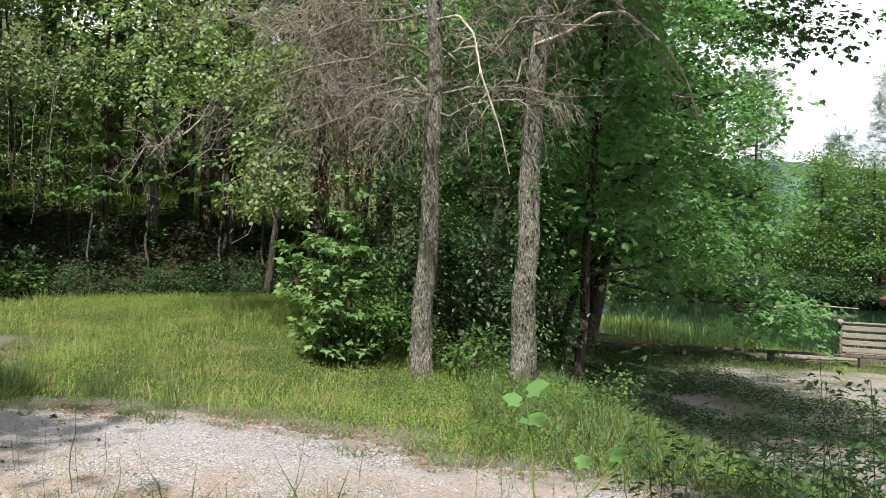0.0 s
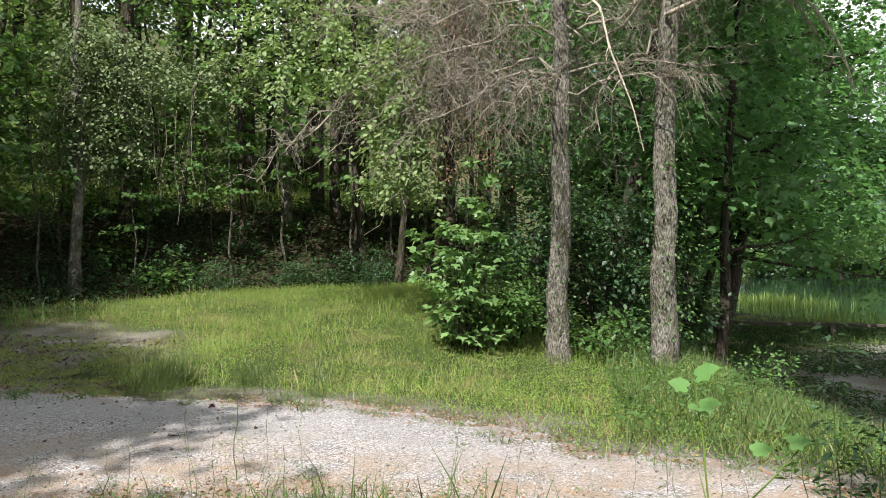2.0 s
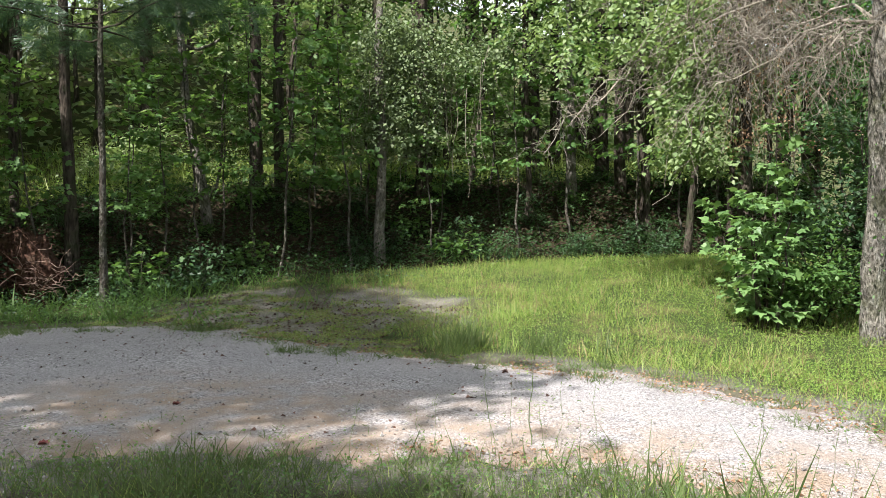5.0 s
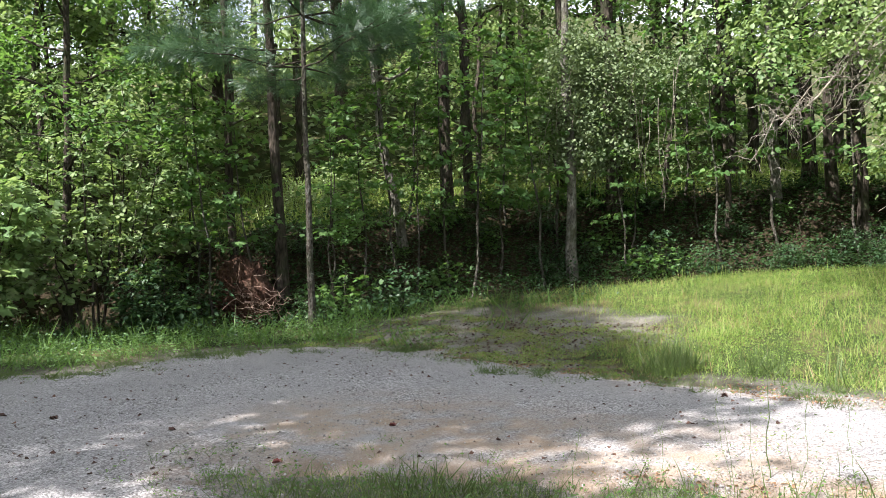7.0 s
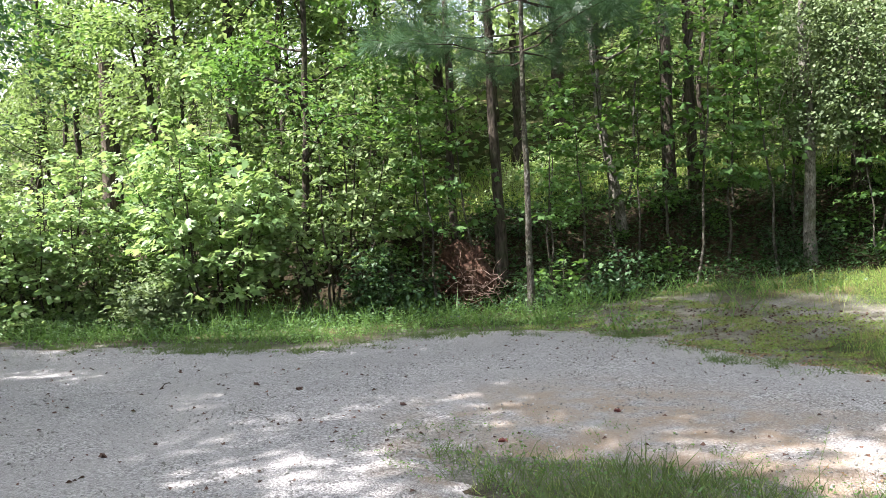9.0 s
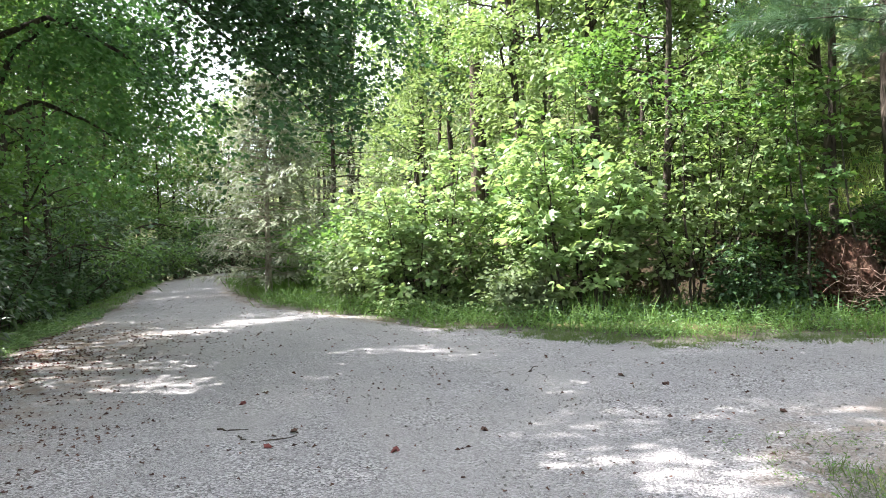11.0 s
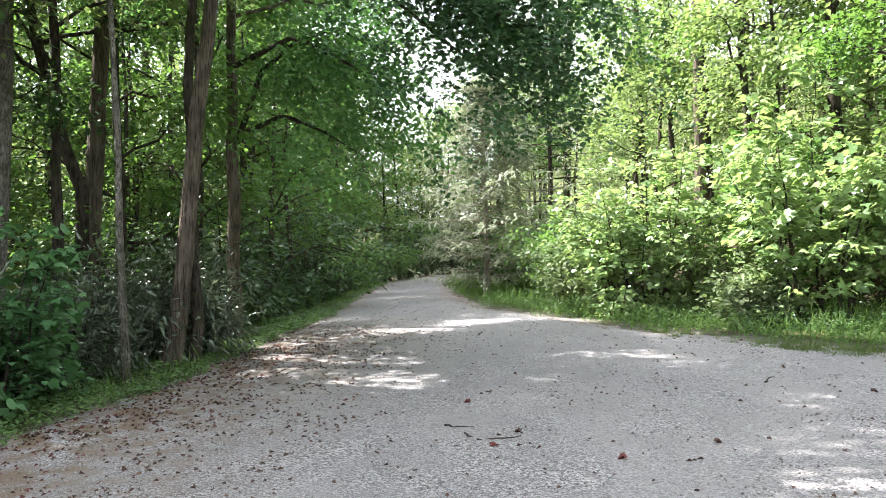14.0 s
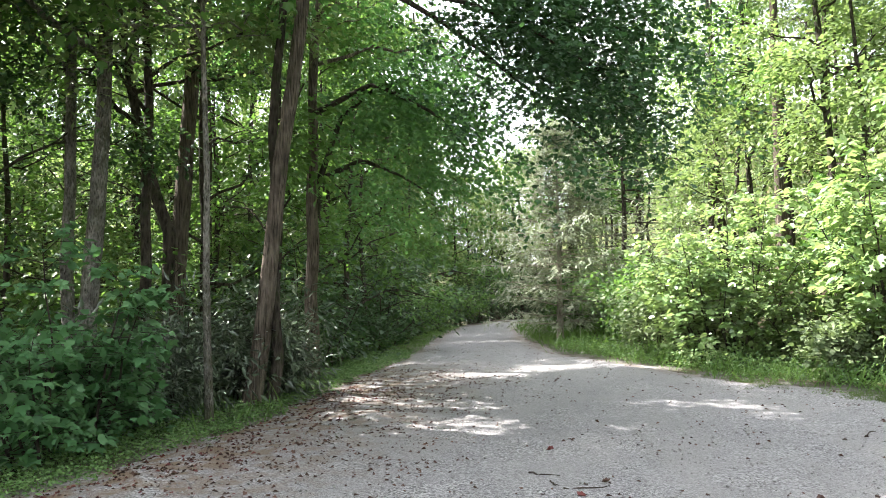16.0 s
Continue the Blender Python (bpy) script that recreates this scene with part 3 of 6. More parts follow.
def shrub(name, label, x, y, height, reach, leaf, shape, stems, twigs, size, count=9, bark=BARK_DARK, group="", base_gap=0.1, droop=0.3, flat=0.35, upright=0.55):
    root = thing(name, spot(x, y), label, "shrub", group)
    centres, ways, fine = [], [], []
    for i in range(stems):
        az = i * 2.4 + rng.normal() * 0.3
        out = reach * rng.uniform(0.3, 1.0) * (0.25 if i == 0 else 1)
        tall = height * (1.0 if i == 0 else rng.uniform(0.6, 0.98)) * (1 - 0.22 * out / reach)
        path = bent((0.08 * math.cos(az), 0.08 * math.sin(az), -0.1), (out * math.cos(az), out * math.sin(az), tall), 7, 0.04 * height)
        thick = 0.008 + 0.006 * height
        pieces = [tube(path, np.linspace(thick, 0.004, 7), 5)]
        for k in range(9):
            t = rng.uniform(base_gap + 0.1, 0.97)
            a = along(path, t)
            side = rng.uniform(0, 6.28)
            b = a + np.array([math.cos(side), math.sin(side), upright * 0.6]) * reach * rng.uniform(0.25, 0.6)
            fine.append(tube(bent(a, b, 4, 0.02), np.linspace(thick * 0.4, 0.003, 4), 3))
            for q in (0.4, 0.75, 1.0):
                centres.append(a + (b - a) * q)
                ways.append(b - a)
        centres.append(path[-1])
        ways.append(np.array([math.cos(az), math.sin(az), upright]))
        part("stem", mesh_of("stem", *joined(pieces), bark, True), root)
    tagged(part("branching", mesh_of("branching", *joined(fine), bark), root), kind="stuff")
    c, w = thicken(np.array(centres), np.array(ways), twigs, 0.025 * height + 0.04)
    c[:, 2] = np.maximum(c[:, 2], base_gap * height * 0.6)
    part("foliage", foliage("foliage", shape, leaf, c, w, count, size * 4.5, size, droop, 0.5, flat), root)
    return root


def bush(name, label, x, y, height, reach, leaf, shape, stems, size, group="", first=0.18, rise=0.25, bark=BARK_DARK, per=7, limbs=11):
    """A bush of fanning stems whose side shoots carry flat, overlapping plates of leaves."""
    root = thing(name, spot(x, y), label, "shrub", group)
    a, b, fine = [], [], []
    for i in range(stems):
        az = i * 2.4 + rng.normal() * 0.3
        out = reach * (0.15 if i == 0 else rng.uniform(0.35, 0.95))
        tall = height * (1.0 if i == 0 else rng.uniform(0.5, 0.97)) * (1 - 0.25 * (out / reach) ** 2)
        foot = np.array([0.25 * reach * math.cos(az), 0.25 * reach * math.sin(az), 0]) * (0 if i == 0 else 1)
        path = bent(foot - (0, 0, 0.1), (out * math.cos(az), out * math.sin(az), tall), 8, 0.011 * height, 0.04 * height)
        thick = 0.008 + 0.005 * height
        part("stem", mesh_of("stem", *tube(path, np.linspace(thick, 0.004, 8), 5), bark, True), root)
        for k in range(limbs):
            t = first + (1 - first) * (k + rng.random()) / limbs
            p = along(path, t)
            turn = k * 2.4 + rng.normal() * 0.4
            way = np.array([math.cos(turn), math.sin(turn), rise + 0.5 * (t > 0.85) + 0.35 * rng.normal()])
            way[:2] += 0.6 * np.array([math.cos(az), math.sin(az)])
            q = p + unit(way) * reach * rng.uniform(0.22, 0.5) * (1.15 - 0.5 * t)
            fine.append(tube(np.stack([p, q]), np.array([0.006, 0.003]), 3))
            a.append(p)
            b.append(q)
            for side in (-1, 1):
                m = p + (q - p) * rng.uniform(0.35, 0.7)
                turned = np.array([way[0] * 0.6 - side * way[1] * 0.8, way[1] * 0.6 + side * way[0] * 0.8, rise * 0.5])
                e = m + unit(turned) * np.linalg.norm(q - p) * rng.uniform(0.45, 0.8)
                fine.append(tube(np.stack([m, e]), np.array([0.004, 0.002]), 3))
                a.append(m)
                b.append(e)
    tagged(part("branching", mesh_of("branching", *joined(fine), bark), root), kind="stuff")
    part("foliage", mesh_of("foliage", *plates(shape, np.array(a), np.array(b), per, size), leaf), root)
    return root


def plates(shape, a, b, per, size):
    """Leaves set left and right along the shoots from a to b, held flat."""
    a, b = np.repeat(a, per, 0), np.repeat(b, per, 0)
    total = len(a)
    way = unit(b - a)
    across = unit(np.cross(way, np.array([0, 0, 1.0]))) * np.where(np.arange(total) % 2, 1.0, -1.0)[:, None]
    u = ((np.arange(total) % per + rng.random(total)) / per)[:, None]
    at = a + (b - a) * (0.15 + 0.9 * u) + across * size * 0.12 + rng.normal(size=(total, 3)) * size * 0.3
    points = way * (0.35 + 0.5 * u) + across * 0.85 * (1.1 - u) + rng.normal(size=(total, 3)) * 0.22 - np.array([0, 0, 0.22])
    faces_up = np.array([0, 0, 1.0]) + 0.35 * way + 0.55 * rng.normal(size=(total, 3))
    return scatter(shape, at, points, faces_up, size * rng.uniform(0.55, 1.25, total))


def conifer(name, label, x, y, height, radius, leaf, shape, first, reach, tiers, size, bark=BARK_DARK, count=8, per_branch=5, droop=0.15, slope=-0.1, group="", ragged=0.25):
    root = thing(name, spot(x, y), label, "tree", group)
    line = trunk_line(height, (0, 0), 0.01 * height / 10)
    part("trunk", trunk_mesh(line, radius, bark, 10, 0.92), root)
    centres, ways, pieces = [], [], []
    for i in range(tiers):
        h = first + (height - first) * (i / tiers) ** 0.9
        wide = reach * (1 - 0.85 * i / tiers) * (0.55 + 0.45 * min(1, (i + 1) / (0.25 * tiers)))
        for k in range(5):
            az = i * 0.7 + k * 1.2566 + rng.normal() * 0.2
            length = wide * rng.uniform(1 - 2 * ragged, 1 + ragged)
            out = np.array([math.cos(az), math.sin(az), slope + rng.normal() * 0.08])
            start = along(line, (h + 0.3) / (height + 0.3))
            end = start + out * length
            pieces.append(tube(bent(start, end, 4, 0.02 * length), np.linspace(radius * 0.18, 0.005, 4), 4))
            for q in np.linspace(0.3, 1.0, per_branch):
                centres.append(start + (end - start) * q)
                ways.append(out + rng.normal(size=3) * 0.3)
    tagged(part("branchwork", mesh_of("branchwork", *joined(pieces), bark, True), root), kind="stuff")
    part("crown", foliage("crown", shape, leaf, centres, ways, count, size * 1.6, size, droop, 0.5, 0.3), root)
    return root


def copies(source, places, low=0.8, high=1.2):
    """More of the same plant, each turned and sized on its own."""
    reseed(len(places), places[0][0], low)
    for x, y in places:
        size = rng.uniform(low, high)
        copy_thing(source, pose(*spot(x, y), rng.normal() * 1.5, rng.normal() * 1.5, rng.uniform(0, 360)) @ Matrix.Diagonal((size, size, size * rng.uniform(0.9, 1.12), 1)))


def dead_branch(root, start, end, twigs, spread, thick, droop=0.5, mat=TWIG):
    start, end = np.asarray(start, float), np.asarray(end, float)
    length = np.linalg.norm(end - start)
    path = bent(start, end, 9, 0.05 * length, 0.10 * length)
    pieces = [tube(path, np.linspace(thick, 0.006, 9), 6)]
    for k in range(twigs):
        a = along(path, rng.uniform(0.12, 1.0))
        way = unit(end - start) * rng.uniform(0.2, 1.0) + rng.normal(size=3) * 0.65 - np.array([0, 0, droop])
        b = a + unit(way) * spread * rng.uniform(0.4, 1.1)
        twig = bent(a, b, 6, 0.06 * spread, 0.2 * spread)
        pieces.append(tube(twig, np.linspace(thick * 0.32, 0.002, 6), 3))
        for q in range(5):
            c = along(twig, rng.uniform(0.25, 0.95))
            d = c + unit(way + rng.normal(size=3) * 0.9 - np.array([0, 0, droop])) * spread * rng.uniform(0.15, 0.45)
            pieces.append(tube(bent(c, d, 4, 0.03 * spread), np.linspace(0.004, 0.0015, 4), 3))
    part("dead_branch", mesh_of("dead_branch", *joined(pieces), mat, True), root, "bare grey dead branch")


def climbing_leaves(root, line, low, high, radius, total, size, mat, shape=ROUND, name="vine"):
    """A climber's leaves round a trunk, given in the trunk's own metres."""
    h = rng.uniform(low, high, total)
    az = rng.uniform(0, 6.28, total)
    t = (h + 0.3) / (line[-1][2] + 0.3)
    centre = np.array([along(line, q) for q in t])
    out = np.stack([np.cos(az), np.sin(az), np.zeros(total)], -1)
    at = centre + out * (radius * rng.uniform(0.95, 2.6, total))[:, None]
    part(name, mesh_of(name, *scatter(shape, at, out * 0.7 + rng.normal(size=(total, 3)) * 0.4 - (0, 0, 0.5), out + rng.normal(size=(total, 3)) * 0.35 + (0, 0, 0.4), size * rng.uniform(0.6, 1.3, total)), mat), root, "leafy climbing vine")


# ---- the two grey trunks beside the road ----
dead_tree = thing("dead_tree", spot(-0.24, 10.77), "grey-barked standing dead tree with tangled bare branches, in grass", "tree")
line_a = trunk_line(9.0, (-0.12, 0.1), 0.03, 16)
part("trunk", trunk_mesh(line_a, 0.15, BARK_GREY, 18, 0.62), dead_tree)
for k in range(26):
    h = rng.uniform(3.2, 6.2)
    az = rng.uniform(2.0, 4.6) if k < 11 else rng.uniform(-1.2, 1.6)
    reach = rng.uniform(1.6, 3.3)
    a = along(line_a, (h + 0.3) / 9.3)
    dead_branch(dead_tree, a, a + np.array([math.cos(az) * reach, math.sin(az) * reach * 0.8, rng.uniform(-0.7, 0.5)]), 26, 0.95, 0.02)
climbing_leaves(dead_tree, line_a, 0.3, 3.4, 0.15, 260, 0.05, LEAF_MID, OVAL)

vine_tree = thing("tree", spot(1.08, 10.75), "tall grey-barked tree with leafy vine climbing one side", "tree")
line_b = trunk_line(11.0, (0.0, 0.2), 0.035, 16)
part("trunk", trunk_mesh(line_b, 0.165, BARK_GREY, 18, 0.6), vine_tree)
climbing_leaves(vine_tree, line_b + np.array([0.12, 0.05, 0]), 0.4, 5.0, 0.16, 1000, 0.055, LEAF_MID, OVAL)
a = along(line_b, 4.8 / 11.3)
dead_branch(vine_tree, a, a + np.array([0.95, -0.7, 0.55]), 12, 0.6, 0.035)
dead_branch(vine_tree, a + np.array([0.95, -0.7, 0.55]), a + np.array([1.75, -1.45, -1.25]), 14, 0.5, 0.028)
dead_branch(vine_tree, a - np.array([0, 0, 0.1]), a + np.array([-0.9, -0.6, -1.6]), 9, 0.5, 0.02)

def bare_limb(root, points, thick, label):
    """A single smooth bleached limb through the points, with a few stubs."""
    p = np.array(points)
    fine = np.linspace(0, len(p) - 1, len(p) * 4)
    line = np.stack([np.interp(fine, np.arange(len(p)), p[:, k]) for k in range(3)], -1)
    pieces = [tube(line, np.linspace(thick, 0.006, len(line)), 7, 0.05)]
    for k in range(9):
        b = along(line, rng.uniform(0.3, 0.98))
        pieces.append(tube(bent(b, b + rng.normal(size=3) * 0.14 - (0, 0, 0.12), 4, 0.02), np.linspace(thick * 0.3, 0.003, 4), 4))
    part("dead_branch", mesh_of("dead_branch", *joined(pieces), PALE_TWIG, True), root, label)


PALE_TWIG = bark_material("bleached_bare_limb", (0.26, 0.22, 0.17), (0.58, 0.52, 0.43), (0.36, 0.30, 0.22))
bare_limb(vine_tree, np.array([(0.0, -0.08, 4.55), (0.32, -0.57, 4.57), (0.66, -1.03, 4.69), (0.89, -1.38, 4.62), (1.13, -1.64, 4.32), (1.33, -1.79, 4.06), (1.51, -1.95, 3.65), (1.65, -1.99, 3.14)]) - (0, 0, ground_at(1.08, 10.75)), 0.034, "pale bleached dead limb arching down")
bare_limb(dead_tree, np.array([(0.0, -0.08, 4.85), (0.28, -0.45, 4.8), (0.48, -0.7, 4.5), (0.58, -0.91, 3.95), (0.84, -1.02, 3.24), (0.97, -1.03, 2.7)]) - (0, 0, ground_at(-0.24, 10.77)), 0.024, "pale bleached dead limb hanging down")
c, w = limb_set(vine_tree, line_b, 11.0, 6.4, 2.2, 9, 0.15, BARK_GREY, 0.3)
c, w = thicken(c, w, 700, 0.3)
part("crown", foliage("crown", LOBED, LEAF_MID, c, w, 8, 0.6, 0.15), vine_tree)
# Unseen high boughs and leaves, added only to shade the lot below.
high = thicken(np.array([(2.2, -1.5, 6.6), (3.2, -2.6, 6.4), (3.6, -1.2, 6.8), (1.6, -2.8, 7.2), (2.6, -3.4, 6.6), (4.2, -2.4, 7.0), (1.4, -4.4, 6.8), (2.4, -4.8, 6.6), (0.9, -3.6, 7.2)]), np.array([[1, -0.5, -0.2]] * 9), 600, 0.65)
roof = np.stack([rng.uniform(0.4, 2.6, 60), rng.uniform(-6.0, 0.6, 60), rng.uniform(8.0, 9.8, 60)], -1)
roof[:, 0] += 0.25 * (roof[:, 1] + 6)
high = [np.concatenate(pair) for pair in zip(high, thicken(roof, np.array([[1, -0.6, 0.0]] * 60), 1500, 0.6))]
part("bough_leaves", foliage("bough_leaves", ROUND, LEAF_MID, *high, 8, 0.6, 0.15), vine_tree)
for end in ((4.0, -4.6, 8.8), (5.0, -1.2, 9.0), (2.4, -5.6, 8.6)):
    part("limb", mesh_of("limb", *tube(bent((0, 0.15, 7.2), end, 9, 0.08, 0.3), np.linspace(0.08, 0.01, 9), 7), BARK_GREY, True), vine_tree)
part("limb", mesh_of("limb", *tube(bent((0, 0.1, 5.9), (3.6, -2.4, 6.7), 9, 0.08, 0.3), np.linspace(0.07, 0.01, 9), 7), BARK_GREY, True), vine_tree)
over = np.array([[2.35, -2.5, 4.25], [2.6, -2.3, 4.35], [2.1, -2.4, 4.6], [1.8, -2.1, 4.9], [1.5, -1.8, 5.3], [2.9, -2.6, 4.15], [2.0, -2.5, 4.3]])
part("limb", mesh_of("limb", *tube(bent((0.1, 0.1, 6.0), (2.6, -2.4, 4.4), 9, 0.08, 0.3), np.linspace(0.04, 0.006, 9), 6), BARK_GREY, True), vine_tree)
c, w = thicken(over, np.array([[1, -0.3, -0.3]] * 7), 110, 0.24)
tagged(part("hanging_leaves", foliage("hanging_leaves", LOBED, LEAF_DEEP, c, w, 9, 0.36, 0.065), vine_tree), kind="stuff")

# the tree smothered in dead and living vines
tangle = thing("vine_covered_tree", spot(-2.0, 13.3), "tree smothered in hanging brown dead vines and pale leaves", "tree")
line_t = trunk_line(8.5, (0.1, 0.2), 0.06)
part("trunk", trunk_mesh(line_t, 0.13, BARK_DARK), tangle)
for k in range(9):
    az, h = rng.uniform(2.2, 5.4), rng.uniform(3.6, 6.5)
    a = along(line_t, h / 8.8)
    dead_branch(tangle, a, a + np.array([math.cos(az) * 2.2, math.sin(az) * 1.6, rng.uniform(-0.6, 0.6)]), 26, 0.9, 0.018)
strands = []
for k in range(320):
    az, r = rng.uniform(0, 6.28), abs(rng.normal()) * 0.75
    top = np.array([0.2 + math.cos(az) * r, math.sin(az) * r - 0.5, rng.uniform(3.4, 6.2)])
    strands.append(tube(bent(top, top + np.array([rng.normal() * 0.8, rng.normal() * 0.5, -rng.uniform(0.5, 2.3)]), 9, 0.08), np.linspace(0.009, 0.004, 9), 3))
part("hanging_vines", mesh_of("hanging_vines", *joined(strands), TWIG), tangle, "hanging dry brown vine stems")
c = np.stack([rng.normal(0.3, 0.55, 420), rng.normal(-0.5, 0.4, 420), rng.uniform(2.2, 5.4, 420)], -1)
part("dry_leaves", foliage("dry_leaves", OVAL, DRY_VINE, c, rng.normal(size=(420, 3)) - (0, 0, 1), 6, 0.3, 0.055), tangle)
c = np.concatenate([np.stack([rng.normal(-0.75, 0.33, 300), rng.normal(-0.7, 0.3, 300), rng.uniform(2.0, 4.6, 300)], -1),
                    np.stack([rng.normal(-2.2, 0.8, 260), rng.normal(-0.5, 0.5, 260), rng.uniform(3.6, 6.0, 260)], -1)])
part("living_vine", foliage("living_vine", ROUND, LEAF_LIME, c, rng.normal(size=(560, 3)) - (0, 0, 0.8), 14, 0.35, 0.078), tangle, "pale green living vine leaves")
dead_branch(tangle, (-1.2, -0.8, 3.5), (-2.75, -1.75, 2.2), 26, 0.55, 0.02, 0.2)
dead_branch(tangle, (-1.0, -0.7, 3.9), (-2.4, -1.5, 2.7), 22, 0.5, 0.02, 0.2)

# shrubs round the trunks
bush("sapling", "young bright-leaved sapling at the meadow's edge", -1.5, 11.15, 2.65, 0.75, LEAF_SAP, LOBED, 8, 0.12, first=0.06, rise=0.2, per=7, limbs=10)
shrub("shrub", "low leafy shrub under the saplings", -0.95, 11.7, 1.4, 0.7, LEAF_MID, OVAL, 7, 300, 0.075)
shrub("shrub", "dense dark green shrub behind the grey trunks", -0.6, 12.9, 3.4, 1.3, LEAF_DEEP, OVAL, 9, 620, 0.095, 10)
shrub("shrub", "dense shrub between the two grey trunks", 0.45, 12.3, 3.0, 0.9, LEAF_DEEP, OVAL, 8, 420, 0.10, 8)
shrub("shrub", "dense leafy shrub beyond the vine-clad trunk", 1.5, 14.6, 3.6, 1.3, LEAF_DEEP, OVAL, 9, 560, 0.12, 10)
shrub("shrub", "low weedy shrub at a trunk's foot", 0.35, 11.0, 0.7, 0.5, LEAF_MID, OVAL, 6, 120, 0.08)
shrub("shrub", "low weedy shrub on the roadside slope", 2.0, 9.6, 0.5, 0.4, LEAF_MID, OVAL, 6, 80, 0.06)

# trees that close the view behind them
maple = tree("maple_tree", "broad maple with low-hanging dark green foliage near the pond", 2.3, 20.6, 11, 0.16, (2.6, 0.2), BARK_DARK, LEAF_MAPLE, LOBED, 2.3, 4.2, 17, 1500, 0.15, 7, rise=0.06, jitter=0.45)
tree("maple_tree", "spreading maple whose boughs hang low over the pond", 4.0, 23.4, 11.5, 0.17, (2.4, -0.3), BARK_DARK, LEAF_MAPLE, LOBED, 2.0, 5.2, 24, 2900, 0.15, 8, rise=0.03, jitter=0.5)
tree("maple_tree", "maple with large soft leaves hanging low beside the lot", 2.55, 14.6, 9.0, 0.10, (0.2, -0.4), BARK_DARK, LEAF_MAPLE, LOBED, 2.0, 1.7, 17, 480, 0.16, 8, rise=0.0, jitter=0.35, droop=0.5)
copies(maple, [(5.0, 27.5), (6.0, 33.0), (0.6, 18.0), (0.2, 20.5), (2.0, 27.0), (2.2, 36.0), (3.5, 47.0), (6.0, 58.0)], 0.9, 1.15)
tree("maple_tree", "maple with sunlit foliage above the pond's edge", 3.4, 25.5, 9, 0.14, (3.4, -1.0), BARK_DARK, LEAF_MID, LOBED, 1.9, 3.2, 13, 900, 0.17, 7, rise=0.04, jitter=0.45)

# ---- the wooded bank ----
WOOD = "trees of the wooded bank"
for x, y, r, lx, bark in ((-13.2, 14.7, 0.15, 0.1, BARK_DARK), (-13.1, 15.45, 0.13, 0.0, BARK_DARK), (-14.0, 10.3, 0.12, 0.1, BARK_DARK), (-14.9, 9.8, 0.085, 0.0, BARK_DARK),
                          (-10.24, 17.4, 0.19, 0.1, BARK_DARK), (-8.9, 21.4, 0.19, 0.0, BARK_DARK), (-8.75, 22.5, 0.15, 0.1, BARK_DARK), (-6.9, 18.95, 0.10, 0.0, BARK_GREY),
                          (-6.55, 20.1, 0.15, 0.1, BARK_DARK), (-5.9, 19.6, 0.13, 0.1, BARK_DARK), (-12.2, 18.4, 0.14, 0.2, BARK_DARK)):
    tree("tree", "slender dark-trunked broadleaf tree on a shady bank", x, y, rng.uniform(14, 17), r, (lx, -0.4), bark, LEAF_MID if rng.random() < 0.5 else LEAF_DEEP, LOBED,
         rng.uniform(8.4, 10.0), 3.6 if x < -11 else 4.4, 11, 190, 0.15, 9, sway=0.025, rise=0.0, group=WOOD, sides=10)
tree("tree", "broad-crowned tree overhanging the meadow's edge", -4.9, 18.7, 11, 0.12, (0.1, -1.4), BARK_DARK, LEAF_DEEP, OVAL, 4.4, 4.4, 15, 900, 0.12, 8, rise=0.05, group=WOOD, sides=10)
screen = tree("tree", "dense young tree leaning out over the bank's foot", -7.6, 17.9, 8.5, 0.075, (0.2, -0.8), BARK_DARK, LEAF_MID, LOBED, 3.6, 3.2, 12, 190, 0.14, 9, sway=0.03, rise=0.05, group=WOOD, sides=10)
copies(screen, [(-4.0, 17.9), (-3.4, 19.6), (-2.4, 20.4), (-9.6, 18.6), (-1.6, 21.0)], 0.9, 1.1)
tree("tree", "leaning broadleaf tree with a pale scar on its trunk", -13.3, 13.2, 12, 0.11, (-0.9, -0.6), BARK_GREY, LEAF_MID, OVAL, 3.4, 2.6, 10, 560, 0.125, 9, group=WOOD, sides=10)

ivied = thing("vine_covered_tree", spot(-10.07, 15.15), "grey trunk wrapped in a thick pale ball of vines", "tree")
line_i = trunk_line(11, (0.1, 0.2), 0.04)
part("trunk", trunk_mesh(line_i, 0.12, BARK_GREY), ivied)
c, w = limb_set(ivied, line_i, 11, 8.2, 2.4, 7, 0.12, BARK_DARK)
c, w = thicken(c, w, 300, 0.35)
part("crown", foliage("crown", OVAL, LEAF_DEEP, c, w, 9, 0.6, 0.12), ivied)
c = np.concatenate([np.stack([rng.normal(0.3, 0.55, 520), rng.normal(0.3, 0.4, 520), rng.uniform(2.6, 5.4, 520) + rng.normal(size=520) * 0.2], -1),
                    np.stack([rng.normal(1.6, 0.9, 160), rng.normal(1.4, 0.5, 160), rng.normal(4.6, 0.35, 160)], -1)])
part("vine", foliage("vine", ROUND, LEAF_PALE, c, rng.normal(size=(680, 3)) - (0, 0, 0.9), 17, 0.4, 0.08), ivied, "thick mat of pale vine leaves")
strands = []
for k in range(26):
    top = np.array([rng.uniform(-0.8, 3.0), rng.uniform(-0.3, 1.5), rng.uniform(3.4, 4.6)])
    strands.append(tube(bent(top, top + np.array([rng.normal() * 0.2, 0, -rng.uniform(0.8, 2.4)]), 7, 0.05), np.linspace(0.012, 0.006, 7), 3))
part("hanging_vines", mesh_of("hanging_vines", *joined(strands), TWIG), ivied)

